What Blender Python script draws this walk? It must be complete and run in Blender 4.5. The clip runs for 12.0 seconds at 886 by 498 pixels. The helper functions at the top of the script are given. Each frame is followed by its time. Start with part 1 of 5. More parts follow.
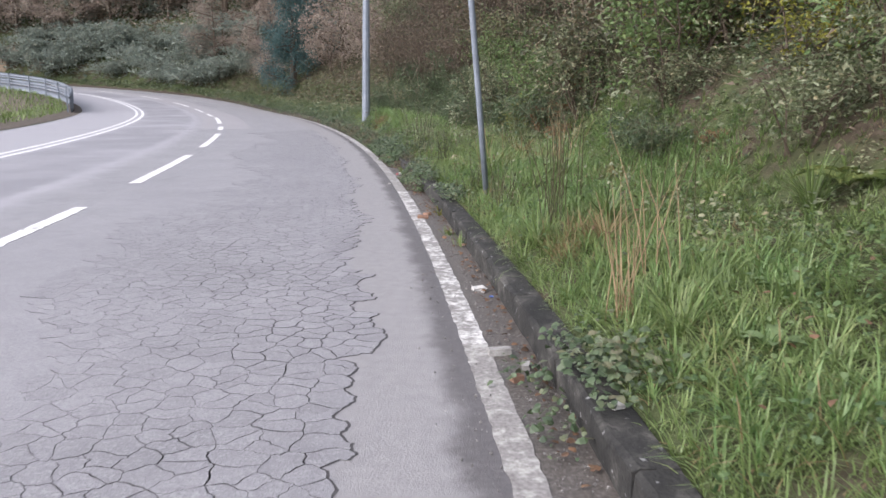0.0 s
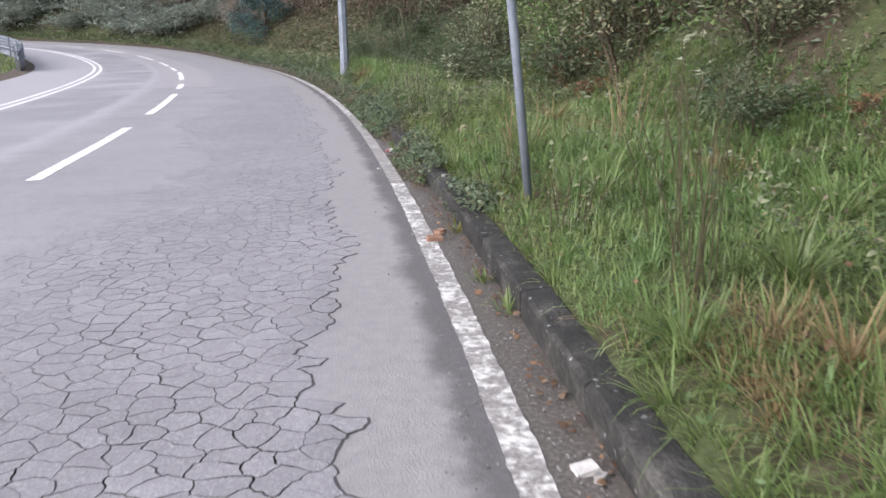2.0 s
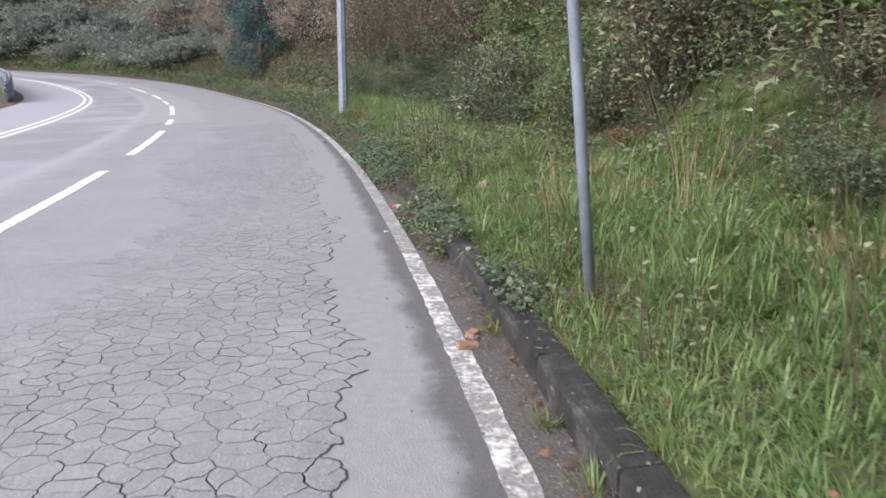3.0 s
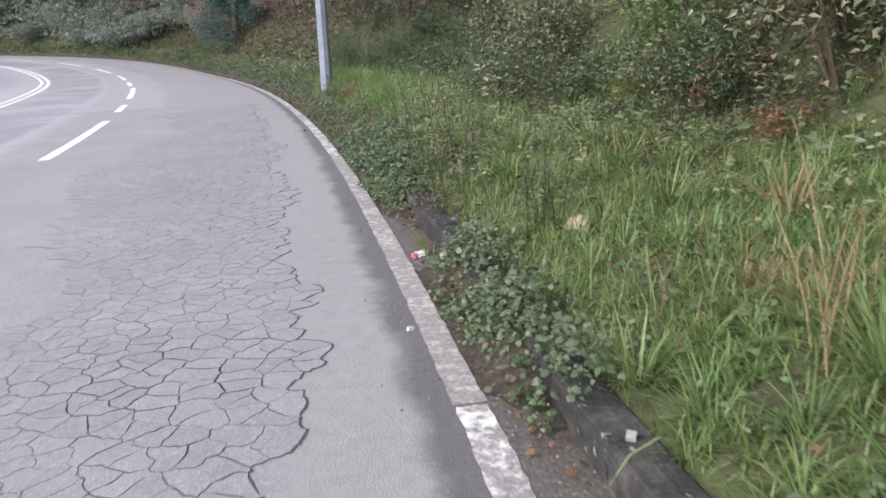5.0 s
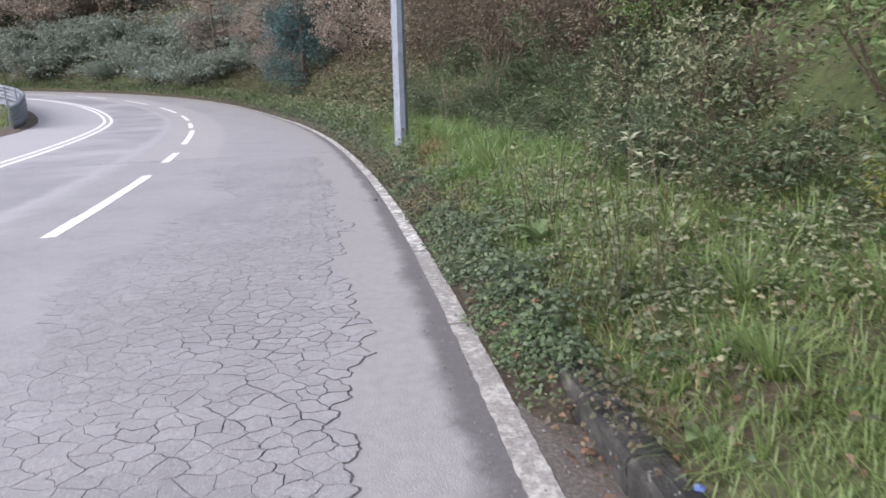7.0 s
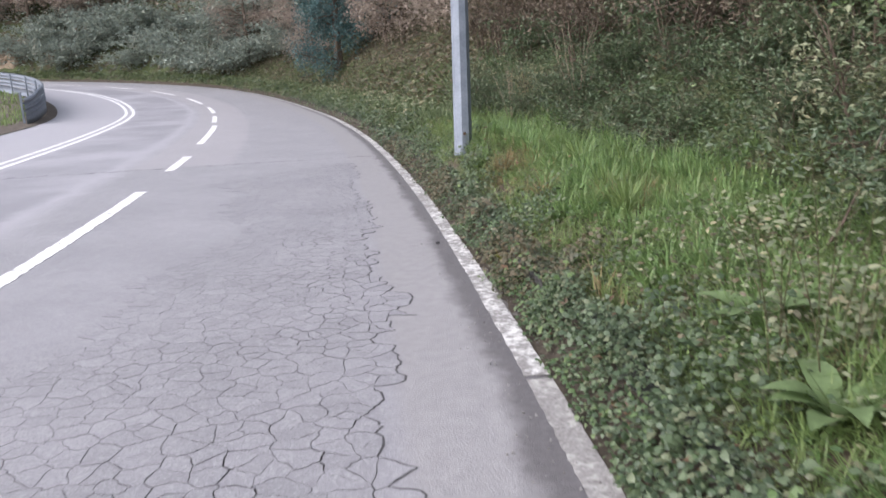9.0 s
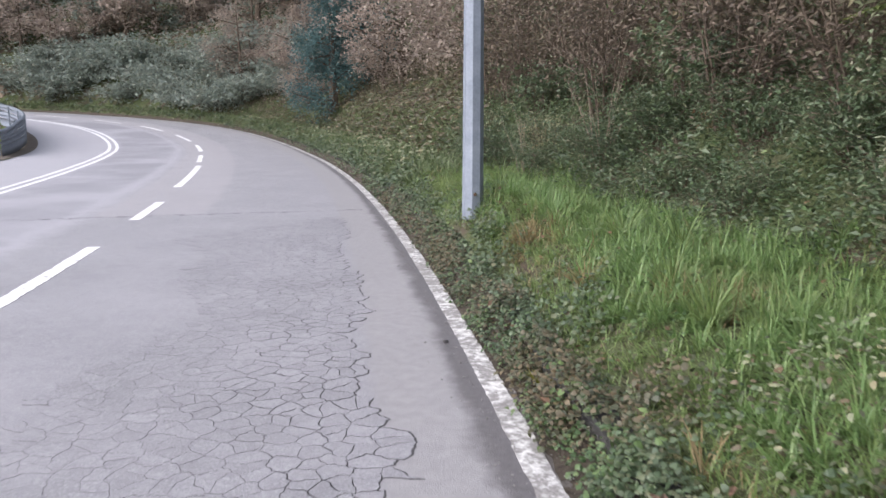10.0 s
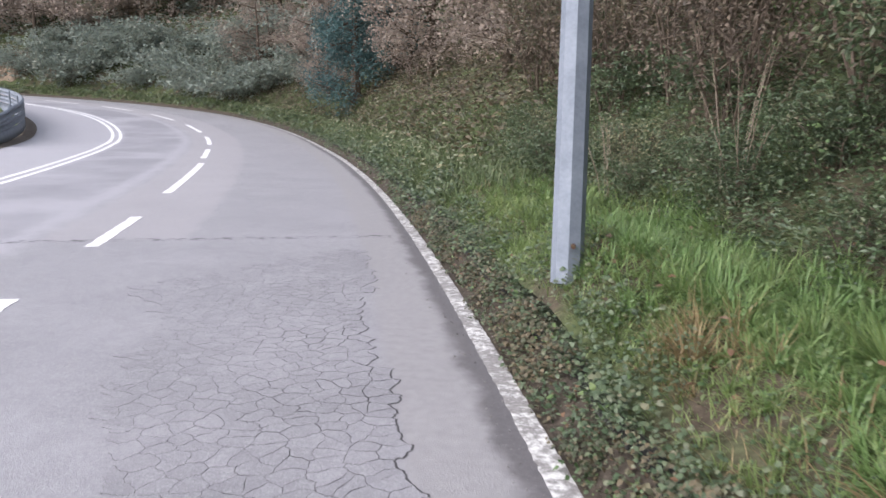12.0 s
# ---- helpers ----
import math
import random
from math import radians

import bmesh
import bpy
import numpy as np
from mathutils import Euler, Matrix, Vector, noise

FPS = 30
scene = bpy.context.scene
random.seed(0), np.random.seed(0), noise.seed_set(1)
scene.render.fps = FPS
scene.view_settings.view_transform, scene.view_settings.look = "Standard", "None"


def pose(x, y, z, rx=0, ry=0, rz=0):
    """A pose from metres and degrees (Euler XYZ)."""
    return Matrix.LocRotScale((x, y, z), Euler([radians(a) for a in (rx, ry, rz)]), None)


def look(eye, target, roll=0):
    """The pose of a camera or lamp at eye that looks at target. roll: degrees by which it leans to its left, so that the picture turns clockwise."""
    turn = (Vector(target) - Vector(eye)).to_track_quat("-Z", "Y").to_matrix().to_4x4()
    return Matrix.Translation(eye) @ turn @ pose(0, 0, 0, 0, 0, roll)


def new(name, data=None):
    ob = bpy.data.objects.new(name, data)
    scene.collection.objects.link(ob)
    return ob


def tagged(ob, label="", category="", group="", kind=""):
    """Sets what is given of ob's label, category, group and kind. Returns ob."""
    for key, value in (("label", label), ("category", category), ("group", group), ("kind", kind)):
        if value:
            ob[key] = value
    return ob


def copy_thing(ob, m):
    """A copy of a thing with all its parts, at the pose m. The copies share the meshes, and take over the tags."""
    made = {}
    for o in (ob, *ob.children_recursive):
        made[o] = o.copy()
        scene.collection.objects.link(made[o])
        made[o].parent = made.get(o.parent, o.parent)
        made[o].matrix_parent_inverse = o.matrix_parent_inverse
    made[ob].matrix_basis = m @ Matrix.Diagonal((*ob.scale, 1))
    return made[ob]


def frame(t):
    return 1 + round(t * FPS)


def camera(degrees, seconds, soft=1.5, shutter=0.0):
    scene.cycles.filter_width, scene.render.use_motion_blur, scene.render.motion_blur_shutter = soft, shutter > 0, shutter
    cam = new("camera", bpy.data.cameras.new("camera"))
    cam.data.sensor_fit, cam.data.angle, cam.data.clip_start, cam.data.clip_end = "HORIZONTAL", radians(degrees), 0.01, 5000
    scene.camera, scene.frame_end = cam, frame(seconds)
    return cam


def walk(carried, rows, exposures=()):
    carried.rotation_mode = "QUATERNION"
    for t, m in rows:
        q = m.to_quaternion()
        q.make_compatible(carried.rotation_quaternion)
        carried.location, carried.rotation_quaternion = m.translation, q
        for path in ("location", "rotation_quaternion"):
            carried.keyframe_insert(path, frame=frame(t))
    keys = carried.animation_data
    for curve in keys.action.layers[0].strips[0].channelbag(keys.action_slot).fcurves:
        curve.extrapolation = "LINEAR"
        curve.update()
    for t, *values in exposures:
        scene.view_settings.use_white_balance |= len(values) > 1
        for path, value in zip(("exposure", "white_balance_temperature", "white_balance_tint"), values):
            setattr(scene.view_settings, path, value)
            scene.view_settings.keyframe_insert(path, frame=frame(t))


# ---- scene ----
cam = camera(60.0, 12.0, shutter=0.25)
PATH = [
    (0, (0.493, -0.084, 1.239), (0.447, 1.875, 0.837), 0.5),
    (0.5, (0.444, 0.552, 1.257), (0.414, 2.501, 0.808), -0.6),
    (1, (0.382, 1.227, 1.276), (0.358, 3.174, 0.816), -1.5),
    (1.5, (0.286, 1.878, 1.281), (0.274, 3.826, 0.83), -0.9),
    (2, (0.2, 2.573, 1.317), (0.187, 4.498, 0.775), -1.3),
    (2.5, (0.071, 3.199, 1.353), (0.064, 5.138, 0.863), -0.8),
    (3, (-0.017, 3.812, 1.376), (-0.011, 5.758, 0.917), -0.5),
    (3.2, (-0.08, 4.064, 1.325), (-0.074, 6.012, 0.875), -0.5),
    (4.8, (-0.335, 6.73, 1.337), (-0.332, 8.65, 0.774), -2.9),
    (5, (-0.357, 7.03, 1.285), (-0.336, 8.956, 0.748), -2.8),
    (5.5, (-0.448, 7.627, 1.304), (-0.454, 9.555, 0.77), -2.0),
    (6, (-0.572, 8.247, 1.347), (-0.576, 10.187, 0.86), -0.3),
    (6.5, (-0.654, 8.884, 1.383), (-0.734, 10.826, 0.913), -2.2),
    (7, (-0.84, 9.548, 1.408), (-0.965, 11.496, 0.974), -2.0),
    (8.8, (-1.393, 12.109, 1.493), (-1.61, 14.031, 0.987), -2.9),
    (9, (-1.474, 12.391, 1.446), (-1.689, 14.325, 0.982), -2.5),
    (9.5, (-1.607, 13.077, 1.456), (-1.802, 15.021, 1.031), -1.2),
    (10, (-1.764, 13.818, 1.492), (-1.951, 15.777, 1.136), -0.4),
    (10.5, (-1.943, 14.527, 1.547), (-2.116, 16.477, 1.135), -0.3),
    (11, (-2.063, 15.251, 1.55), (-2.238, 17.19, 1.093), 0.6),
    (11.5, (-2.253, 15.868, 1.562), (-2.443, 17.821, 1.176), 1.6),
    (12, (-2.425, 16.532, 1.567), (-2.658, 18.482, 1.19), 0.7),
]
walk(cam, [(t, look(eye, target, roll)) for t, eye, target, roll in PATH], [(0, 1.48, 6350, 16), (4, 1.52, 6350, 16), (12, 1.54, 6300, 16)])

# ---- light ----
world = bpy.data.worlds.new("world")
scene.world = world
world.use_nodes = True
wn = world.node_tree
sky = wn.nodes.new("ShaderNodeTexSky")
sky.sky_type = "NISHITA"
sky.sun_disc = False
sky.sun_elevation, sky.sun_rotation = radians(39), radians(234)
sky.air_density, sky.dust_density, sky.ozone_density = 1.0, 1.5, 1.0
soften = wn.nodes.new("ShaderNodeHueSaturation")
soften.inputs["Saturation"].default_value = 0.35
back = wn.nodes["Background"]
back.inputs["Strength"].default_value = 0.12
wn.links.new(sky.outputs["Color"], soften.inputs["Color"])
wn.links.new(soften.outputs["Color"], back.inputs["Color"])
sun = new("sun", bpy.data.lights.new("sun", "SUN"))
sun.data.energy, sun.data.angle, sun.data.color = 0.9, radians(60), (1.0, 0.97, 0.95)
sun.matrix_world = look((-30, -22, 30), (0, 0, 0))

# ---- plan: road edge line, s metres along it, v metres to its outer side ----
DS = 0.25
S_ALL = np.arange(-60, 150.01, DS)


def heading(s):
    bend = 5 + 0.45 * 46 - 0.001 * 46 ** 2
    return np.radians(np.where(s < 0, 5 + 0.45 * s * np.exp(s / 40), np.where(s < 46, 5 + 0.45 * s - 0.001 * s * s, bend + 57.3 / 40 * (s - 46))))


TH = heading(S_ALL)
MID = (TH[1:] + TH[:-1]) / 2
X_ALL = np.concatenate([[0], np.cumsum(-DS * np.sin(MID))])
Y_ALL = np.concatenate([[0], np.cumsum(DS * np.cos(MID))])
START = int(np.argmin(abs(S_ALL)))
X_ALL = X_ALL - X_ALL[START] + 0.935
Y_ALL = Y_ALL - Y_ALL[START]


def smooth(a, b, x):
    t = np.clip((np.asarray(x, float) - a) / (b - a), 0, 1)
    return t * t * (3 - 2 * t)


def road_z(s):
    return np.interp(s, (0, 43, 47, 50, 53, 56, 62, 70, 78, 90, 110, 150), (0, 0, 0.04, 0.13, 0.27, 0.43, 0.75, 1.11, 1.44, 1.9, 2.6, 3.8))


def xy(s, v):
    th = np.interp(s, S_ALL, TH)
    return np.interp(s, S_ALL, X_ALL) + v * np.cos(th), np.interp(s, S_ALL, Y_ALL) + v * np.sin(th)


def wave(x, y, seed=0):
    k = seed * 1.7
    return (np.sin(1.3 * x + 0.7 * y + k) + np.sin(-0.6 * x + 1.9 * y + 2.1 * k) + np.sin(2.7 * x - 1.1 * y + 0.6 * k) + 0.6 * np.sin(4.3 * x + 3.9 * y + k)) / 3.6


def verge_z(s, v):
    """Height of the soil on the outer side: a nearly level verge, then a bank, then the hillside."""
    foot = np.interp(s, (0, 10, 20, 30, 45, 150), (2.1, 2.1, 1.75, 1.5, 1.6, 2.2))
    near = np.clip(v - 0.42, 0, None)
    level = 0.12 + (0.3 + 0.25 * smooth(12, 20, s)) * np.clip(near, 0, 0.5) + 0.07 * near
    level = level + 0.26 * np.exp(-((s - 21.75) ** 2 / 2.0 + (v - 0.75) ** 2 / 0.25))
    rise = np.clip(v - foot, 0, None)
    bank = 0.62 * rise * smooth(0, 1.5, rise)
    return road_z(s) + level + bank + (0.03 + 0.05 * smooth(0, 3, rise)) * wave(s, v * 1.3, 1)


def inner_z(s, v):
    """Height of the ground on the inner side of the bend (v below -9.7)."""
    out = np.clip(-9.7 - v, 0, None)
    return road_z(s) + 0.02 + 0.05 * smooth(0, 0.8, out) - 0.3 * np.clip(out - 1.6, 0, None) * smooth(0, 2, out - 1.6) + 0.03 * wave(s, v, 2)


# ---- mesh helpers ----
def link_mesh(name, verts, faces, material=None, parent=None, label="", uvs=None, shade=True):
    me = bpy.data.meshes.new(name)
    me.from_pydata([tuple(map(float, p)) for p in verts], [], [tuple(map(int, f)) for f in faces])
    if uvs is not None:
        layer = me.uv_layers.new(name="plan")
        idx = np.empty(len(me.loops), dtype=np.int32)
        me.loops.foreach_get("vertex_index", idx)
        layer.data.foreach_set("uv", np.asarray(uvs, dtype=np.float32)[idx].ravel())
    if shade:
        me.polygons.foreach_set("use_smooth", [True] * len(me.polygons))
    if material:
        me.materials.append(material)
    me.update()
    ob = new(name, me)
    if parent:
        ob.parent = parent
    if label:
        ob["label"] = label
    return ob


def part(name, bm, material, parent=None, label="", smooth_faces=False):
    me = bpy.data.meshes.new(name)
    bm.to_mesh(me)
    bm.free()
    if smooth_faces:
        me.polygons.foreach_set("use_smooth", [True] * len(me.polygons))
    me.materials.append(material)
    ob = new(name, me)
    if parent:
        ob.parent = parent
    if label:
        ob["label"] = label
    return ob


def empty(name, m=None):
    ob = new(name)
    ob.empty_display_size = 0.1
    if m is not None:
        ob.matrix_basis = m
    return ob


def sheet(name, ss, vs, zfun, material, parent=None, label=""):
    sg, vg = np.meshgrid(ss, vs, indexing="ij")
    x, y = xy(sg, vg)
    z = zfun(sg, vg)
    n, m = sg.shape
    idx = np.arange(n * m).reshape(n, m)
    faces = np.stack([idx[:-1, :-1], idx[:-1, 1:], idx[1:, 1:], idx[1:, :-1]], -1).reshape(-1, 4)
    return link_mesh(name, np.stack([x, y, z], -1).reshape(-1, 3), faces, material, parent, label, np.stack([sg, vg], -1).reshape(-1, 2))


def blades(name, base, length, width, yaw, lean, material, parent=None, segs=3, curl=1.0):
    """Grass blades: tapered, bent strips. All arguments are arrays, one entry a blade."""
    n = len(base)
    t = np.linspace(0, 1, segs + 1)
    ang = lean[:, None] * (0.35 + curl * 1.1 * t[None])
    step = length[:, None] / segs
    hor = np.concatenate([np.zeros((n, 1)), np.cumsum(step * np.sin(ang[:, 1:]), 1)], 1)
    ver = np.concatenate([np.zeros((n, 1)), np.cumsum(step * np.cos(ang[:, 1:]), 1)], 1)
    dx, dy = np.cos(yaw)[:, None], np.sin(yaw)[:, None]
    cx, cy, cz = base[:, :1] + hor * dx, base[:, 1:2] + hor * dy, base[:, 2:3] + ver
    w = width[:, None] * np.interp(t, (0, 0.3, 0.65, 1), (0.7, 1.0, 0.78, 0.0))[None]
    left = np.stack([cx - dy * w / 2, cy + dx * w / 2, cz], -1)
    right = np.stack([cx + dy * w / 2, cy - dx * w / 2, cz], -1)
    k = 2 * segs + 1
    verts = np.concatenate([np.stack([left[:, :segs], right[:, :segs]], 2).reshape(n, 2 * segs, 3), left[:, segs:]], 1).reshape(-1, 3)
    faces = []
    o = (np.arange(n) * k)[:, None]
    quads = np.concatenate([o + np.array([[2 * i, 2 * i + 1, 2 * i + 3, 2 * i + 2]]) for i in range(segs - 1)]) if segs > 1 else np.zeros((0, 4), int)
    tris = o + np.array([[2 * segs - 2, 2 * segs - 1, 2 * segs]])
    faces = quads.tolist() + tris.tolist()
    return link_mesh(name, verts, faces, material, parent, shade=False)


def leaves(name, centre, along, normal, length, width, material, parent=None):
    """Leaves: oval with a pointed, drooping tip; six points, four triangles each."""
    along = along / np.linalg.norm(along, axis=1, keepdims=True)
    side = np.cross(normal, along)
    side /= np.maximum(np.linalg.norm(side, axis=1, keepdims=True), 1e-6)
    up = np.cross(along, side)
    n = len(centre)
    L, W = length[:, None], width[:, None]
    if n and np.median(length) > 0.042:
        # leaves of shrubs and trees: two facets
        pts = np.stack([centre, centre + along * L * 0.4 + side * W / 2 + up * W * 0.18, centre + along * L * 0.4 - side * W / 2 + up * W * 0.18, centre + along * L - up * L * 0.12], 1)
        o = (np.arange(n) * 4)[:, None]
        return link_mesh(name, pts.reshape(-1, 3), np.concatenate([o + np.array([[0, 3, 1]]), o + np.array([[0, 2, 3]])]).tolist(), material, parent, shade=False)
    pts = np.stack([
        centre, centre + along * L * 0.28 + side * W * 0.5 + up * W * 0.12, centre + along * L * 0.28 - side * W * 0.5 + up * W * 0.12,
        centre + along * L * 0.68 + side * W * 0.40 + up * W * 0.02, centre + along * L * 0.68 - side * W * 0.40 + up * W * 0.02, centre + along * L - up * L * 0.14], 1)
    o = (np.arange(n) * 6)[:, None]
    faces = np.concatenate([o + np.array([[0, 2, 1]]), o + np.array([[3, 4, 5]])]).tolist() + (o + np.array([[1, 2, 4, 3]])).tolist()
    return link_mesh(name, pts.reshape(-1, 3), faces, material, parent, shade=False)


def tube(bm, pts, radii, sides=6):
    """A tapered tube through points, closed at both ends."""
    rings = []
    for i, p in enumerate(pts):
        p = Vector(p)
        d = (Vector(pts[min(i + 1, len(pts) - 1)]) - Vector(pts[max(i - 1, 0)])).normalized()
        a = d.orthogonal().normalized() if abs(d.z) < 0.99 else Vector((1, 0, 0))
        a = (a - d * a.dot(d)).normalized()
        b = d.cross(a)
        rings.append([bm.verts.new(p + float(radii[i]) * (math.cos(2 * math.pi * j / sides) * a + math.sin(2 * math.pi * j / sides) * b)) for j in range(sides)])
    for r0, r1 in zip(rings, rings[1:]):
        for j in range(sides):
            bm.faces.new((r0[j], r0[(j + 1) % sides], r1[(j + 1) % sides], r1[j]))
    bm.faces.new(rings[0][::-1])
    bm.faces.new(rings[-1])


# ---- materials ----
def material(name, rough=0.9, spec=0.3):
    ma = bpy.data.materials.new(name)
    ma.use_nodes = True
    nt = ma.node_tree
    bsdf = nt.nodes["Principled BSDF"]
    bsdf.inputs["Roughness"].default_value = rough
    bsdf.inputs["Specular IOR Level"].default_value = spec
    return ma, nt, bsdf


def node(nt, kind, **inputs):
    nd = nt.nodes.new(kind)
    for key, value in inputs.items():
        nd.inputs[key.replace("_", " ")].default_value = value
    return nd


def noise_of(nt, vec, scale, detail=4.0, rough=0.55):
    nd = node(nt, "ShaderNodeTexNoise", Scale=scale, Detail=detail, Roughness=rough)
    if vec is not None:
        nt.links.new(vec, nd.inputs["Vector"])
    return nd.outputs["Fac"]


def ramp(nt, fac, stops):
    nd = nt.nodes.new("ShaderNodeValToRGB")
    el = nd.color_ramp.elements
    while len(el) < len(stops):
        el.new(0.5)
    for e, (pos, col) in zip(el, stops):
        e.position = pos
        e.color = (*col, 1) if len(col) == 3 else col
    nt.links.new(fac, nd.inputs["Fac"])
    return nd.outputs["Color"]


def grey(a):
    return (a, a, a)


def mix(nt, fac, a, b, blend="MIX"):
    nd = nt.nodes.new("ShaderNodeMix")
    nd.data_type = "RGBA"
    nd.blend_type = blend
    for key, value in (("Factor", fac), ("A", a), ("B", b)):
        sock = [s for s in nd.inputs if s.name == key and (s.type == "RGBA" or (key == "Factor" and s.type == "VALUE"))][0]
        if hasattr(value, "is_output"):
            nt.links.new(value, sock)
        elif key == "Factor":
            sock.default_value = value
        else:
            sock.default_value = (*value, 1)
    return [o for o in nd.outputs if o.type == "RGBA"][0]


def calc(nt, op, a, b=None, clamp=False):
    nd = nt.nodes.new("ShaderNodeMath")
    nd.operation = op
    nd.use_clamp = clamp
    for sock, value in zip(nd.inputs, (a, b)):
        if value is None:
            continue
        if hasattr(value, "is_output"):
            nt.links.new(value, sock)
        else:
            sock.default_value = value
    return nd.outputs[0]


def band(nt, value, lo, hi, soft):
    """1 between lo and hi, fading over soft."""
    def edge(a, b):
        nd = nt.nodes.new("ShaderNodeMapRange")
        nd.interpolation_type = "SMOOTHSTEP"
        nd.inputs["From Min"].default_value, nd.inputs["From Max"].default_value = a, b
        nt.links.new(value, nd.inputs["Value"])
        return nd.outputs["Result"]
    return calc(nt, "MULTIPLY", edge(lo - soft / 2, lo + soft / 2), calc(nt, "SUBTRACT", 1.0, edge(hi - soft / 2, hi + soft / 2)))


def bump(nt, bsdf, height, strength=0.3, distance=0.01):
    nd = node(nt, "ShaderNodeBump", Strength=strength, Distance=distance)
    nt.links.new(height, nd.inputs["Height"])
    nt.links.new(nd.outputs["Normal"], bsdf.inputs["Normal"])


def object_coords(nt):
    return nt.nodes.new("ShaderNodeNewGeometry").outputs["Position"]


def asphalt_material(name, pieces=False):
    ma, nt, bsdf = material(name, 0.5, 0.6)
    pos = object_coords(nt)
    fine = noise_of(nt, pos, 260, 2)
    stone = nt.nodes.new("ShaderNodeTexVoronoi")
    stone.inputs["Scale"].default_value = 110
    nt.links.new(pos, stone.inputs["Vector"])
    large = noise_of(nt, pos, 0.9, 5)
    mid = noise_of(nt, pos, 7, 4)
    col = ramp(nt, large, ((0.3, (0.258, 0.248, 0.258)), (0.7, (0.340, 0.327, 0.339))))
    col = mix(nt, 0.5, col, ramp(nt, mid, ((0.3, grey(0.42)), (0.7, grey(0.6)))), "OVERLAY")
    col = mix(nt, ramp(nt, stone.outputs["Color"], ((0.5, grey(0)), (0.95, grey(0.8)))), col, (0.45, 0.44, 0.44))
    col = mix(nt, ramp(nt, fine, ((0.35, grey(0.75)), (0.5, grey(0)))), col, (0.075, 0.073, 0.075))
    if pieces:
        info = nt.nodes.new("ShaderNodeObjectInfo")
        isle = nt.nodes.new("ShaderNodeNewGeometry")
        r = calc(nt, "FRACT", calc(nt, "ADD", info.outputs["Random"], isle.outputs["Random Per Island"]))
        col = mix(nt, 1.0, col, ramp(nt, r, ((0.0, grey(0.89)), (1.0, grey(1.02)))), "MULTIPLY")
    else:
        uv = nt.nodes.new("ShaderNodeUVMap")
        uv.uv_map = "plan"
        sep = nt.nodes.new("ShaderNodeSeparateXYZ")
        nt.links.new(uv.outputs["UV"], sep.inputs[0])
        s, v = sep.outputs["X"], sep.outputs["Y"]
        wob = calc(nt, "MULTIPLY", calc(nt, "SUBTRACT", noise_of(nt, pos, 2.3, 6, 0.68), 0.5), 0.34)
        vw = calc(nt, "ADD", v, wob)
        # smooth paler strip beside the edge line
        strip = band(nt, v, -0.66, -0.1, 0.12)
        pale = ramp(nt, noise_of(nt, pos, 14, 5), ((0.3, (0.262, 0.249, 0.245)), (0.7, (0.325, 0.309, 0.303))))
        col = mix(nt, calc(nt, "MULTIPLY", strip, 0.8), col, pale)
        # damp, dirty band along the line and the gutter behind it
        dirt = band(nt, vw, -0.2, 2.0, 0.13)
        damp = ramp(nt, noise_of(nt, pos, 30, 4), ((0.3, (0.068, 0.061, 0.060)), (0.7, (0.122, 0.111, 0.109))))
        col = mix(nt, calc(nt, "MULTIPLY", dirt, 0.85), col, damp)
        gut = band(nt, vw, 0.02, 2.0, 0.12)
        soil = ramp(nt, noise_of(nt, pos, 55, 5), ((0.3, (0.05, 0.041, 0.033)), (0.52, (0.105, 0.09, 0.075)), (0.72, (0.24, 0.215, 0.19))))
        col = mix(nt, calc(nt, "MULTIPLY", gut, 0.9), col, soil)
        # inner lanes mixed towards a paler grey
        col = mix(nt, calc(nt, "MULTIPLY", band(nt, calc(nt, "ADD", v, calc(nt, "MULTIPLY", wob, 2.0)), -9.9, -4.3, 0.5), 0.6), col, (0.43, 0.415, 0.44))
        # newer surfacing past the transverse joint, darker inner lanes with swept seams
        lane = band(nt, calc(nt, "ADD", v, calc(nt, "MULTIPLY", wob, 1.6)), -6.6, -4.6, 0.3)
        col = mix(nt, calc(nt, "MULTIPLY", lane, ramp(nt, noise_of(nt, pos, 0.35, 4), ((0.35, grey(0.05)), (0.58, grey(0.5))))), col, (0.135, 0.129, 0.14))
        fresh = calc(nt, "MULTIPLY", band(nt, calc(nt, "ADD", s, calc(nt, "MULTIPLY", wob, 0.5)), 25.9, 200, 0.1), band(nt, vw, -4.2, -2.6, 0.15))
        col = mix(nt, calc(nt, "MULTIPLY", fresh, 0.5), col, (0.38, 0.355, 0.36))
        joint = calc(nt, "MULTIPLY", band(nt, calc(nt, "ADD", s, calc(nt, "MULTIPLY", wob, 0.25)), 25.80, 25.98, 0.06), ramp(nt, noise_of(nt, pos, 7, 6, 0.7), ((0.50, grey(0)), (0.57, grey(0.9)))))
        col = mix(nt, joint, col, (0.06, 0.056, 0.058))
    nt.links.new(col, bsdf.inputs["Base Color"])
    bump(nt, bsdf, calc(nt, "ADD", fine, calc(nt, "MULTIPLY", stone.outputs["Distance"], 0.8)), 0.5, 0.004)
    return ma


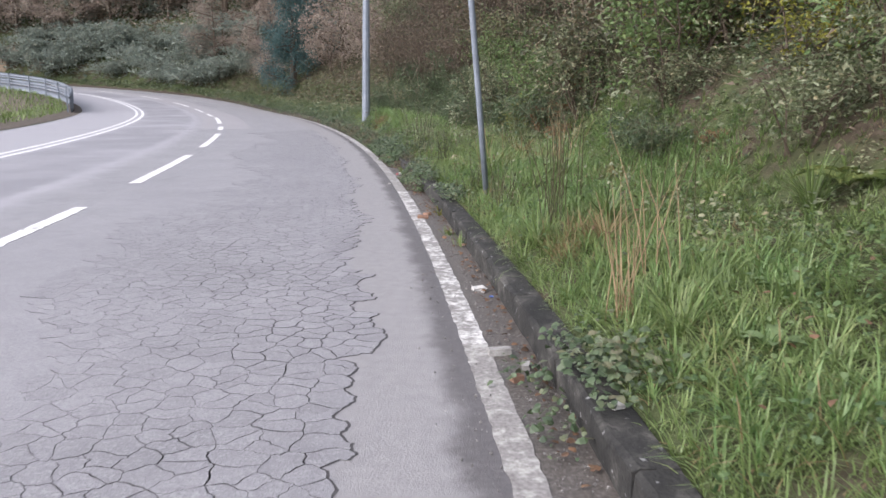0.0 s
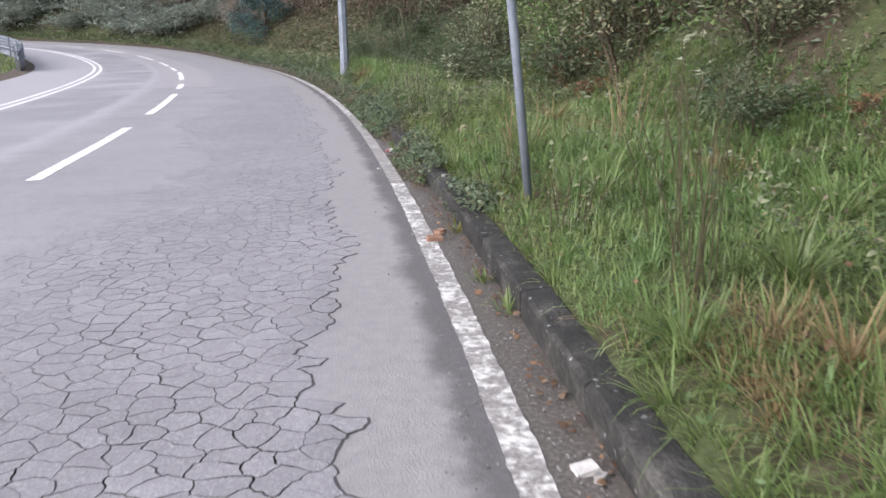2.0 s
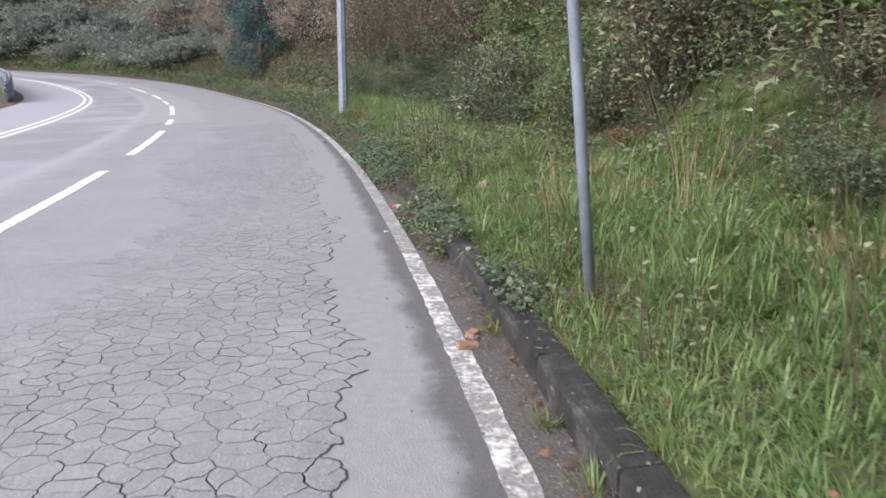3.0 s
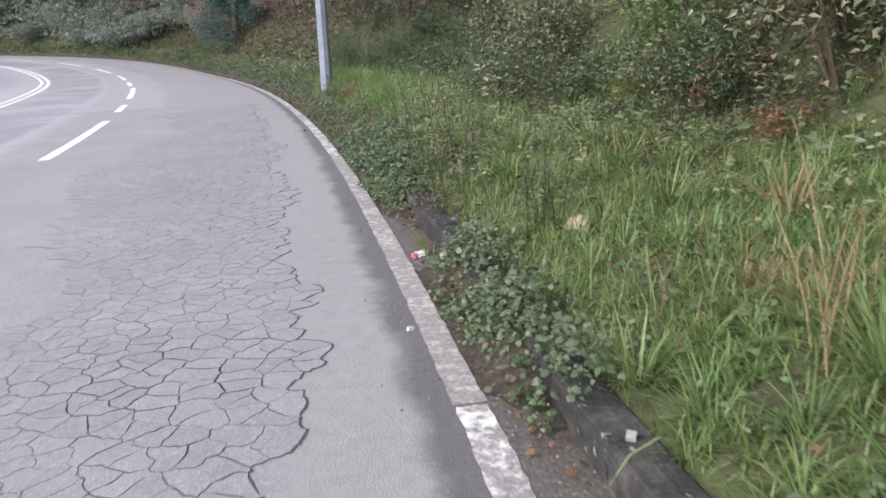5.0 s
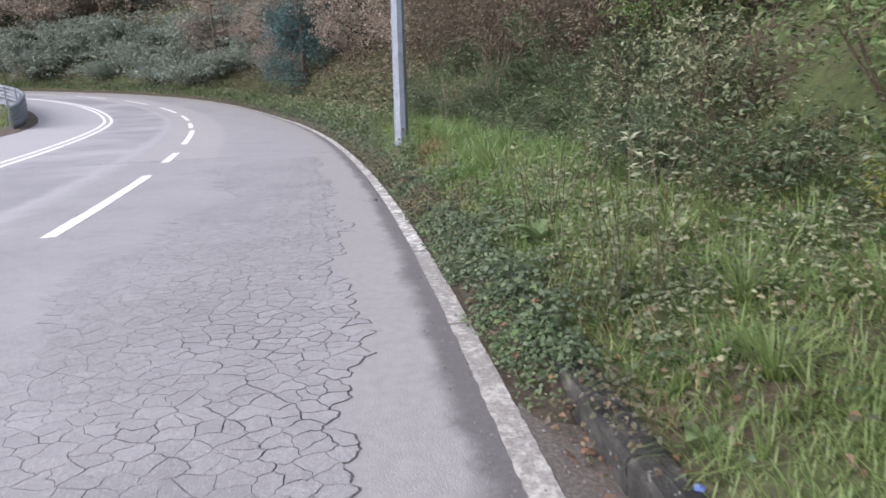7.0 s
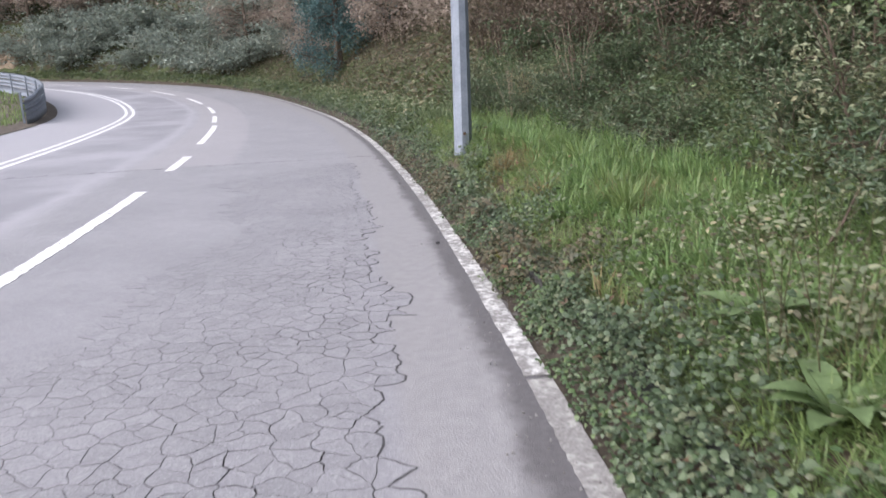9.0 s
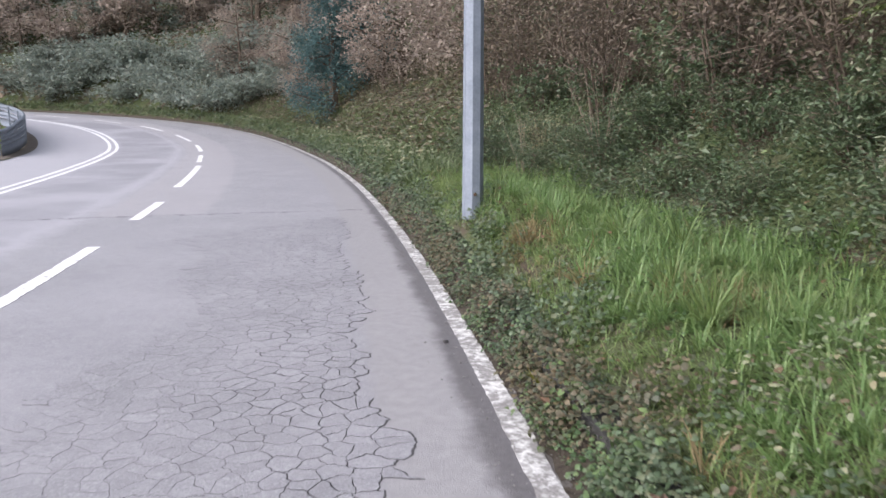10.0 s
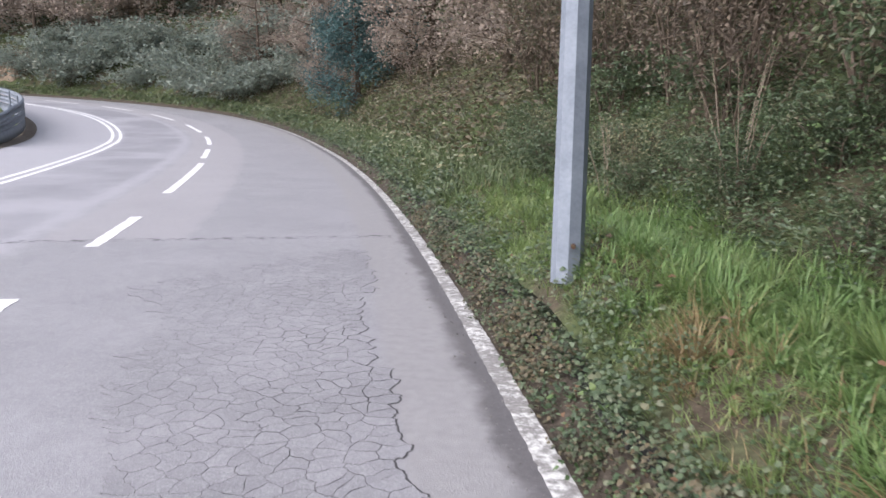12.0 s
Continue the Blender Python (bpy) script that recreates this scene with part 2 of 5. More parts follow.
def paint_material(name, worn, bright=((0.60, 0.585, 0.56), (0.76, 0.75, 0.73))):
    ma, nt, bsdf = material(name, 0.7, 0.3)
    pos = object_coords(nt)
    n = noise_of(nt, pos, 19, 7, 0.66)
    m = noise_of(nt, pos, 4, 3)
    wear = calc(nt, "ADD", calc(nt, "MULTIPLY", n, 0.65), calc(nt, "MULTIPLY", m, 0.35))
    white = ramp(nt, noise_of(nt, pos, 70, 3), ((0.3, bright[0]), (0.7, bright[1])))
    dirty = ramp(nt, noise_of(nt, pos, 60, 3), ((0.3, (0.18, 0.168, 0.158)), (0.7, (0.33, 0.312, 0.295))))
    fac = ramp(nt, wear, ((worn - 0.03, grey(1)), (worn + 0.08, grey(0))))
    nt.links.new(mix(nt, fac, white, dirty), bsdf.inputs["Base Color"])
    bump(nt, bsdf, n, 0.4, 0.004)
    return ma


def leaf_material(name, cols, rough=0.55, trans=0.25):
    """Foliage: colour varied leaf by leaf over the given stops, and by large patches; light shines through."""
    ma, nt, bsdf = material(name, rough, 0.4)
    geo = nt.nodes.new("ShaderNodeNewGeometry")
    r = geo.outputs["Random Per Island"]
    n = noise_of(nt, geo.outputs["Position"], 1.1, 3)
    fac = calc(nt, "ADD", calc(nt, "MULTIPLY", r, 0.7), calc(nt, "MULTIPLY", calc(nt, "SUBTRACT", n, 0.35), 0.9), True)
    k = len(cols) - 1
    col = ramp(nt, fac, [(i / k, c) for i, c in enumerate(cols)])
    col = mix(nt, 0.35, col, ramp(nt, noise_of(nt, geo.outputs["Position"], 45, 3), ((0.3, grey(0.35)), (0.7, grey(0.65)))), "OVERLAY")
    nt.links.new(col, bsdf.inputs["Base Color"])
    tr = nt.nodes.new("ShaderNodeBsdfTranslucent")
    nt.links.new(col, tr.inputs["Color"])
    ms = nt.nodes.new("ShaderNodeMixShader")
    ms.inputs[0].default_value = trans
    nt.links.new(bsdf.outputs[0], ms.inputs[1])
    nt.links.new(tr.outputs[0], ms.inputs[2])
    nt.links.new(ms.outputs[0], nt.nodes["Material Output"].inputs["Surface"])
    return ma


def plain(name, a, b, scale=20.0, rough=0.8, metal=0.0, bumps=0.3, spec=0.3):
    """A surface mottled between two colours at two scales."""
    ma, nt, bsdf = material(name, rough, spec)
    pos = object_coords(nt)
    n1, n2 = noise_of(nt, pos, scale, 5), noise_of(nt, pos, scale * 7, 3)
    f = calc(nt, "ADD", calc(nt, "MULTIPLY", n1, 0.65), calc(nt, "MULTIPLY", n2, 0.35))
    nt.links.new(ramp(nt, f, ((0.35, a), (0.65, b))), bsdf.inputs["Base Color"])
    bsdf.inputs["Metallic"].default_value = metal
    bump(nt, bsdf, f, bumps, 0.01)
    return ma


def soil_material(name):
    ma, nt, bsdf = material(name, 0.95, 0.15)
    pos = object_coords(nt)
    a = noise_of(nt, pos, 1.2, 5)
    b = noise_of(nt, pos, 16, 5)
    earth = ramp(nt, b, ((0.3, (0.048, 0.038, 0.027)), (0.7, (0.11, 0.086, 0.062))))
    moss = ramp(nt, b, ((0.3, (0.046, 0.060, 0.025)), (0.7, (0.100, 0.118, 0.052))))
    nt.links.new(mix(nt, ramp(nt, a, ((0.38, grey(0)), (0.56, grey(1)))), earth, moss), bsdf.inputs["Base Color"])
    bump(nt, bsdf, b, 0.8, 0.03)
    return ma


def kerb_material(name):
    ma, nt, bsdf = material(name, 0.9, 0.25)
    pos = object_coords(nt)
    a, b, c = noise_of(nt, pos, 5, 5, 0.65), noise_of(nt, pos, 60, 4), noise_of(nt, pos, 22, 3)
    col = ramp(nt, a, ((0.30, (0.022, 0.022, 0.021)), (0.52, (0.050, 0.048, 0.044)), (0.72, (0.125, 0.118, 0.104))))
    col = mix(nt, ramp(nt, c, ((0.66, grey(0)), (0.70, grey(0.85)))), col, (0.33, 0.33, 0.32))
    col = mix(nt, ramp(nt, b, ((0.35, grey(0.5)), (0.55, grey(0)))), col, (0.02, 0.02, 0.02))
    nt.links.new(col, bsdf.inputs["Base Color"])
    bump(nt, bsdf, calc(nt, "ADD", a, b), 0.6, 0.012)
    return ma


M_ROAD = asphalt_material("asphalt")
M_PIECE = asphalt_material("cracked_asphalt", True)
M_CRACK = plain("crack_dirt", (0.058, 0.054, 0.056), (0.105, 0.10, 0.10), 30)
M_LINE = paint_material("worn_paint", 0.50, ((0.56, 0.545, 0.515), (0.76, 0.745, 0.71)))
M_DASH = paint_material("road_paint", 0.385, ((0.70, 0.69, 0.68), (0.84, 0.83, 0.82)))
M_KERB = kerb_material("mossy_kerb")
M_SOIL = soil_material("soil")
M_SILT = plain("gutter_silt", (0.032, 0.026, 0.020), (0.095, 0.078, 0.060), 28, 0.95, 0.0, 0.9, 0.15)
M_GRASS = leaf_material("grass", ((0.078, 0.112, 0.036), (0.145, 0.205, 0.068), (0.212, 0.290, 0.100), (0.290, 0.320, 0.135)), 0.36, 0.3)
M_LUSH = leaf_material("lush_grass", ((0.090, 0.158, 0.048), (0.148, 0.245, 0.080), (0.215, 0.318, 0.116), (0.305, 0.365, 0.160)), 0.36, 0.32)
M_WEED = leaf_material("weed_leaf", ((0.036, 0.064, 0.026), (0.066, 0.112, 0.043), (0.110, 0.168, 0.066), (0.165, 0.195, 0.085)), 0.38, 0.2)
M_DOCK = leaf_material("dock_leaf", ((0.150, 0.220, 0.090), (0.210, 0.290, 0.130), (0.320, 0.340, 0.150)), 0.5, 0.35)
M_ORANGE = leaf_material("orange_leaf", ((0.15, 0.078, 0.045), (0.24, 0.125, 0.065), (0.31, 0.19, 0.11)), 0.6, 0.3)
M_DRY = leaf_material("dry_grass", ((0.160, 0.110, 0.050), (0.270, 0.200, 0.100), (0.340, 0.270, 0.150)), 0.7, 0.2)
M_BRAMBLE = leaf_material("bramble_leaf", ((0.034, 0.052, 0.028), (0.064, 0.096, 0.046), (0.116, 0.152, 0.080), (0.165, 0.140, 0.082)), 0.38, 0.15)
M_GREEN = leaf_material("green_leaf", ((0.070, 0.113, 0.043), (0.114, 0.181, 0.062), (0.160, 0.225, 0.085), (0.220, 0.270, 0.105)), 0.5, 0.3)
M_SALLOW = leaf_material("sallow_leaf", ((0.085, 0.104, 0.054), (0.155, 0.182, 0.100), (0.265, 0.280, 0.170), (0.330, 0.265, 0.150)), 0.5, 0.25)
M_BROWN = leaf_material("brown_leaf", ((0.066, 0.054, 0.042), (0.108, 0.084, 0.063), (0.175, 0.132, 0.096), (0.14, 0.135, 0.085)), 0.7, 0.2)
# autumn leaves for the distance, base colours paled to carry air haze
M_FARBROWN = leaf_material("hazed_autumn_leaf", ((0.225, 0.190, 0.165), (0.30, 0.245, 0.205), (0.375, 0.30, 0.24), (0.31, 0.29, 0.23)), 0.7, 0.25)
M_TEAL = leaf_material("conifer_leaf", ((0.045, 0.090, 0.092), (0.072, 0.140, 0.138), (0.115, 0.190, 0.175)), 0.6, 0.15)
M_YELLOW = leaf_material("yellow_leaf", ((0.120, 0.144, 0.024), (0.228, 0.228, 0.036), (0.360, 0.300, 0.060)), 0.5, 0.3)
M_LITTER = leaf_material("dead_leaf", ((0.07, 0.045, 0.03), (0.13, 0.075, 0.045), (0.20, 0.115, 0.065), (0.13, 0.10, 0.07)), 0.8, 0.1)
M_FERN = leaf_material("fern_leaf", ((0.078, 0.117, 0.033), (0.143, 0.182, 0.052), (0.234, 0.234, 0.078)), 0.55, 0.3)
M_TWIG = plain("twig_bark", (0.05, 0.036, 0.025), (0.15, 0.115, 0.085), 25)
M_PALETWIG = plain("pale_twig", (0.16, 0.125, 0.09), (0.3, 0.25, 0.19), 25)
M_REDSTEM = plain("weed_stem", (0.045, 0.040, 0.021), (0.105, 0.098, 0.048), 25)
M_EARTH = plain("bare_earth", (0.17, 0.125, 0.085), (0.30, 0.23, 0.16), 1.5)
M_MIXED = leaf_material("mixed_leaf", ((0.042, 0.050, 0.028), (0.078, 0.084, 0.046), (0.130, 0.105, 0.062), (0.19, 0.145, 0.082)), 0.45, 0.2)
# grey-green far foliage; distance haze is mixed into its leaf colours
M_FAR = leaf_material("hazed_bramble_leaf", ((0.135, 0.168, 0.143), (0.19, 0.228, 0.19), (0.25, 0.285, 0.232), (0.28, 0.262, 0.20)), 0.6, 0.25)
M_ZINC = plain("galvanised_steel", (0.165, 0.187, 0.22), (0.245, 0.272, 0.312), 6, 0.6, 0.15, 0.08, 0.4)
M_RUST = plain("rust", (0.06, 0.035, 0.022), (0.12, 0.07, 0.045), 40)
M_BRICK = plain("brick", (0.21, 0.115, 0.08), (0.36, 0.22, 0.15), 30)
M_PALE = plain("pale_rubble", (0.42, 0.40, 0.37), (0.66, 0.64, 0.60), 40)
M_CARD = plain("white_card", (0.6, 0.58, 0.57), (0.78, 0.76, 0.75), 25)
M_RED = plain("red_print", (0.36, 0.11, 0.12), (0.50, 0.22, 0.22), 40)
M_BUFF = plain("buff_paper", (0.25, 0.20, 0.14), (0.40, 0.34, 0.26), 18)
M_BLUE = plain("blue_plastic", (0.08, 0.12, 0.3), (0.14, 0.2, 0.42), 30)
M_GRAVEL = plain("gravel_shoulder", (0.06, 0.048, 0.036), (0.17, 0.14, 0.11), 5)
M_OLIVE = leaf_material("olive_grass", ((0.078, 0.108, 0.045), (0.120, 0.158, 0.068), (0.172, 0.205, 0.094)), 0.5, 0.3)
M_CONCRETE = plain("broken_concrete", (0.20, 0.19, 0.175), (0.40, 0.385, 0.36), 22)
M_LINE_DIRTY = paint_material("dirty_paint", 0.52, ((0.36, 0.345, 0.315), (0.54, 0.525, 0.49)))

# ---- road, verge, hillside ----
def arange_mixed(*spans):
    out = []
    for a, b, d in spans:
        out.extend(np.arange(a, b, d))
    return np.array(out + [spans[-1][1]])


road = sheet("road", arange_mixed((-60, -4, 4), (-4, 60, 0.5), (60, 150, 1.0)), arange_mixed((-9.75, -1, 0.5), (-1, 0.4, 0.1)), lambda s, v: road_z(s) + 0.0 * v, M_ROAD)
tagged(road, "weathered grey asphalt road curving round a bend", "road", kind="structure")

verge = sheet("verge_ground", arange_mixed((-60, -4, 4), (-4, 40, 0.35), (40, 150, 1.5)), arange_mixed((0.405, 6, 0.25), (6, 16, 1.0), (16, 48, 4)), verge_z, M_SOIL)
tagged(verge, "mossy brown soil of the verge and wooded bank", "bank", kind="structure")
inner = sheet("inner_verge_ground", arange_mixed((-60, 20, 4), (20, 150, 1.5)), arange_mixed((-26, -13, 2), (-13, -9.7, 0.3)), inner_z, M_GRAVEL)
tagged(inner, "earth shoulder on the inside of the bend", "verge", kind="structure")


def far_ground():
    n = 81
    axis = np.sign(np.linspace(-1, 1, n)) * np.abs(np.linspace(-1, 1, n)) ** 2.2 * 2500
    gx, gy = np.meshgrid(axis, axis + 30, indexing="ij")
    gz = -4.5 + 1.2 * wave(gx / 120, gy / 120, 3)
    idx = np.arange(n * n).reshape(n, n)
    faces = np.stack([idx[:-1, :-1], idx[1:, :-1], idx[1:, 1:], idx[:-1, 1:]], -1).reshape(-1, 4)
    return link_mesh("ground", np.stack([gx, gy, gz], -1).reshape(-1, 3), faces, M_SOIL)


tagged(far_ground(), "dark green land reaching to the horizon", "ground", kind="structure")


def strip_marking(name, s0, s1, v0, width, mat, label, rag=0.006, step=0.09, z=0.004):
    """A painted stripe with slightly ragged edges, lying on the road."""
    ss = np.arange(s0, s1 + 1e-6, step)
    rnd = np.random.RandomState(int(s0 * 10) + 700)
    verts, faces = [], []
    top = road_z(ss) + z
    for side, off in ((-1, -width / 2), (1, width / 2)):
        x, y = xy(ss, v0 + off + rnd.uniform(-rag, rag, len(ss)))
        verts.append(np.stack([x, y, top], -1))
        verts.append(np.stack([x, y, top - 0.003], -1))
    n = len(ss)
    v = np.concatenate(verts)
    a, al, b, bl = 0, n, 2 * n, 3 * n
    for i in range(n - 1):
        faces += [(a + i, b + i, b + i + 1, a + i + 1), (al + i, a + i, a + i + 1, al + i + 1), (b + i, bl + i, bl + i + 1, b + i + 1)]
    faces += [(al, bl, b, a), (a + n - 1, b + n - 1, bl + n - 1, al + n - 1)]
    ob = link_mesh(name, v, faces, mat, shade=False)
    return tagged(ob, label, "road marking", kind="structure")


for a, b, paint in ((-20, 2.1, M_LINE), (2.1, 3.6, M_LINE_DIRTY), (3.6, 9.6, M_LINE), (9.62, 13.98, M_LINE_DIRTY), (14.0, 15.99, M_LINE_DIRTY), (16.0, 60, M_LINE), (60, 140, M_LINE)):
    strip_marking("edge_line", a, b, 0.0, 0.122, paint, "worn white edge line flaking off the asphalt", 0.006, 0.05)
for a, b in ((-12, -6.7), (-4.4, 0.9), (3.2, 8.5), (10.75, 15.5), (17.75, 23.25), (25.5, 27.75), (30.5, 37.0), (38.7, 42.6), (45.0, 49.2), (51.4, 55.4), (58, 62), (65, 69), (72, 76), (79, 83)):
    strip_marking("lane_dash", a, b, -3.5 - 0.15 * float(smooth(20, 40, a)), 0.15, M_DASH, "white dashed lane line on grey asphalt", 0.011, 0.06)
for off in (-0.14, 0.14):
    strip_marking("double_line", -30, 140, -6.88 + off, 0.12, M_DASH, "white double centre line on the road", 0.004, 0.5)


# ---- kerb ----
def kerb_stone(s0, s1, seed):
    """One cast kerb length with a rounded, chipped nose."""
    rnd = np.random.RandomState(seed)
    ss = np.linspace(s0, s1, 9)
    prof = ((0.272, -0.02), (0.268, 0.06), (0.268, 0.125), (0.273, 0.140), (0.285, 0.147), (0.35, 0.149), (0.41, 0.146), (0.424, 0.132), (0.424, -0.02))
    verts, faces = [], []
    for i, s in enumerate(ss):
        for j, (v, z) in enumerate(prof):
            chip = rnd.uniform(-0.006, 0.006) * (1.5 if 1 < j < 5 else 0.6)
            x, y = xy(s, v + chip)
            verts.append((float(x), float(y), float(road_z(s)) + z + rnd.uniform(-0.005, 0.004) * (j > 1)))
    k = len(prof)
    for i in range(len(ss) - 1):
        for j in range(k - 1):
            a = i * k + j
            faces.append((a, a + k, a + k + 1, a + 1))
    faces += [tuple(range(k)), tuple(range((len(ss) - 1) * k + k - 1, (len(ss) - 1) * k - 1, -1))]
    return verts, faces


kerb = tagged(empty("kerb"), "dark mossy concrete kerb along the road edge", "kerb", kind="structure")
s = -9.0
for i in range(60):
    ln = 1.0
    verts, faces = kerb_stone(s + 0.006, s + ln - 0.006, i)
    link_mesh("kerb_stone", verts, faces, M_KERB, kerb, shade=False)
    s += ln


def silted(s):
    """How far the gutter is filled up with soil and rotted leaves."""
    return smooth(9.4, 9.9, s) * (1 - smooth(11.1, 11.5, s)) + smooth(12.5, 13.0, s) * (1 - 0.45 * smooth(16.6, 17.0, s) * (1 - smooth(17.9, 18.5, s)))


gutter_soil = sheet("gutter_soil", arange_mixed((9.0, 30, 0.12), (30, 60, 0.5), (60, 110, 2)), np.linspace(0.06, 0.30, 9), lambda s, v: road_z(s) - 0.012 + silted(s) * (0.02 + 0.135 * smooth(0.09, 0.28, v + 0.03 * wave(s * 4, v * 5, 3)) + 0.012 * wave(s * 9, v * 21, 4)), M_SILT)
tagged(gutter_soil, "dark soil and rotted leaves silting up the gutter", "soil", kind="structure")


# ---- lamp post and sign post ----
def lamp_post():
    s, v = 21.75, 0.56
    x, y = xy(s, v)
    z = float(verge_z(s, v)) - 0.02
    root = tagged(empty("lamp_post", Matrix.Translation((float(x), float(y), z))), "tall grey galvanised steel lamp post in the verge", "lamp post")
    bm = bmesh.new()
    lean = Vector((0.0, 0.1, 1)).normalized()
    tube(bm, [lean * h for h in (0, 0.5, 2, 4, 8)], [0.108, 0.106, 0.101, 0.092, 0.07], 8)
    part("pole", bm, M_ZINC, root)
    for h, a in ((0.26, 0.3),):
        bm = bmesh.new()
        bmesh.ops.create_cone(bm, cap_ends=True, segments=8, radius1=0.018, radius2=0.014, depth=0.05)
        bmesh.ops.transform(bm, verts=bm.verts, matrix=pose(0.02 + 0.03 * a, -0.105 + 0.07 * h, h, 90, 0, 0))
        part("bolt", bm, M_RUST, root, "rusty bolt")


def sign_post():
    s, v = 7.5, 0.69
    x, y = xy(s, v)
    z = float(verge_z(s, v)) - 0.05
    root = tagged(empty("sign_post", Matrix.Translation((float(x), float(y), z))), "thin leaning grey steel post in long grass", "post")
    lean = Vector((-0.098, -0.034, 1)).normalized()
    bm = bmesh.new()
    tube(bm, [lean * h for h in (0, 1, 2, 3.1)], [0.029] * 4, 12)
    part("tube", bm, M_ZINC, root, smooth_faces=True)
    bm = bmesh.new()
    tube(bm, [lean * 3.1, lean * 3.115, lean * 3.125], [0.031, 0.031, 0.02], 12)
    part("cap", bm, M_RUST, root, "dull plastic end cap")


lamp_post()
sign_post()


# ---- guard rail on the inside of the bend ----
def guard_rail():
    root = tagged(empty("guard_rail"), "grey galvanised corrugated steel guard rail on the bend", "guard rail", kind="structure")
    wave_prof = [(0.0, -0.16), (0.06, -0.13), (0.08, -0.09), (0.06, -0.05), (0.0, -0.02), (0.0, 0.02), (0.06, 0.05), (0.08, 0.09), (0.06, 0.13), (0.0, 0.16)]
    flat_prof = [(0.0, -0.19), (0.05, -0.18), (0.05, 0.18), (0.0, 0.19)]
    s = 44.0
    while s < 120:
        ss = np.linspace(s, s + 4.0, 5)
        for kind, prof, height in (("skirt", flat_prof, 0.28), ("beam", wave_prof, 0.66), ("beam", wave_prof, 1.02)):
            verts, faces = [], []
            for q in ss:
                sink = 0.5 * (1 - float(smooth(44, 49, q)))
                for layer in (0.0, -0.006):
                    for a, b in prof:
                        x, y = xy(q, -10.15 + a + layer)
                        verts.append((float(x), float(y), float(road_z(q)) + height * (1 - 0.5 * sink) + b))
            k = len(prof)
            for i in range(len(ss) - 1):
                for j in range(k - 1):
                    p = i * 2 * k + j
                    faces += [(p, p + 1, p + 2 * k + 1, p + 2 * k), (p + k, p + 3 * k, p + 3 * k + 1, p + k + 1)]
            link_mesh(kind, verts, faces, M_ZINC, root)
        x, y = xy(s + 0.4, -10.26)
        bm = bmesh.new()
        bmesh.ops.create_cube(bm, size=1)
        bmesh.ops.scale(bm, verts=bm.verts, vec=(0.06, 0.1, 1.5))
        bmesh.ops.bevel(bm, geom=bm.edges[:], offset=0.006, segments=1)
        bmesh.ops.transform(bm, verts=bm.verts, matrix=pose(float(x), float(y), float(road_z(s)) + 0.42, 0, 0, math.degrees(float(heading(np.array(s))))))
        part("rail_post", bm, M_ZINC, root)
        s += 4.0


guard_rail()


# ---- plants ----
def on_ground(s, v):
    x, y = xy(s, v)
    return np.stack([x, y, verge_z(s, v)], -1)


def grass_field(name, seed, count, s0, s1, v0, v1, len0, len1, wid, mat, label, keep=None, lean=(0.3, 1.35)):
    rnd = np.random.RandomState(seed)
    s, v = rnd.uniform(s0, s1, count), rnd.uniform(v0, v1, count)
    tuft = wave(s * 2.2, v * 2.6, seed) * 0.5 + 0.5
    ok = rnd.rand(count) < 0.35 + 0.65 * tuft
    if keep is not None:
        ok &= keep(s, v, rnd)
    s, v, tuft = s[ok], v[ok], tuft[ok]
    n = len(s)
    base = on_ground(s, v)
    base[:, 2] -= 0.01
    length = (len0 + (len1 - len0) * rnd.rand(n) ** 1.5) * (0.65 + 0.6 * tuft)
    yaw = 2.5 * wave(s * 1.1, v * 1.4, seed + 3) + rnd.normal(0, 1.5, n) + 2.2
    ob = blades(name, base, length, wid * rnd.uniform(0.6, 1.3, n), yaw, rnd.uniform(*lean, n), mat)
    return tagged(ob, label, "grass", kind="stuff")


def grass_tufts(name, seed, tufts, per, s0, s1, v0, v1, len0, len1, wid, mat, label, keep=None):
    """Grass in tufts: blades fan out from each crown and arch over, longer and flatter towards the outside."""
    rnd = np.random.RandomState(seed)
    cs, cv = rnd.uniform(s0, s1, tufts), rnd.uniform(v0, v1, tufts)
    if keep is not None:
        ok = keep(cs, cv, rnd)
        cs, cv = cs[ok], cv[ok]
    size = (0.55 + 0.75 * rnd.rand(len(cs)) ** 1.6) * (0.85 + 0.3 * wave(cs * 1.3, cv * 1.5, seed))
    cs, cv, size = np.repeat(cs, per), np.repeat(cv, per), np.repeat(size, per)
    n = len(cs)
    a, r = rnd.uniform(0, 6.283, n), np.abs(rnd.normal(0, 0.032, n)) * size
    s, v = cs + r * np.cos(a), np.clip(cv + r * np.sin(a), 0.425, None)
    base = on_ground(s, v)
    base[:, 2] -= 0.01
    turn = np.interp(s, S_ALL, TH)
    yaw = np.arctan2(np.cos(a), -np.sin(a)) + turn + math.pi + rnd.normal(0, 0.75, n)
    length = (len0 + (len1 - len0) * rnd.rand(n)) * size * 1.2
    lean = np.clip(0.5 + 10.0 * r + rnd.normal(0.3, 0.35, n), 0.15, 1.75)
    ob = blades(name, base, length, wid * rnd.uniform(0.6, 1.3, n), yaw, lean, mat)
    return tagged(ob, label, "grass", kind="stuff")


def strip_edge(s, r):
    """Where the grass gives way to brambles."""
    return 3.0 - 1.05 * smooth(17, 19.5, s) + 0.3 * wave(s * 1.3, s * 0.9, 31) + 0.25 * r.rand(len(s))


def lushness(s, v):
    return wave(s * 0.75 + 1.0, v * 1.1, 6)


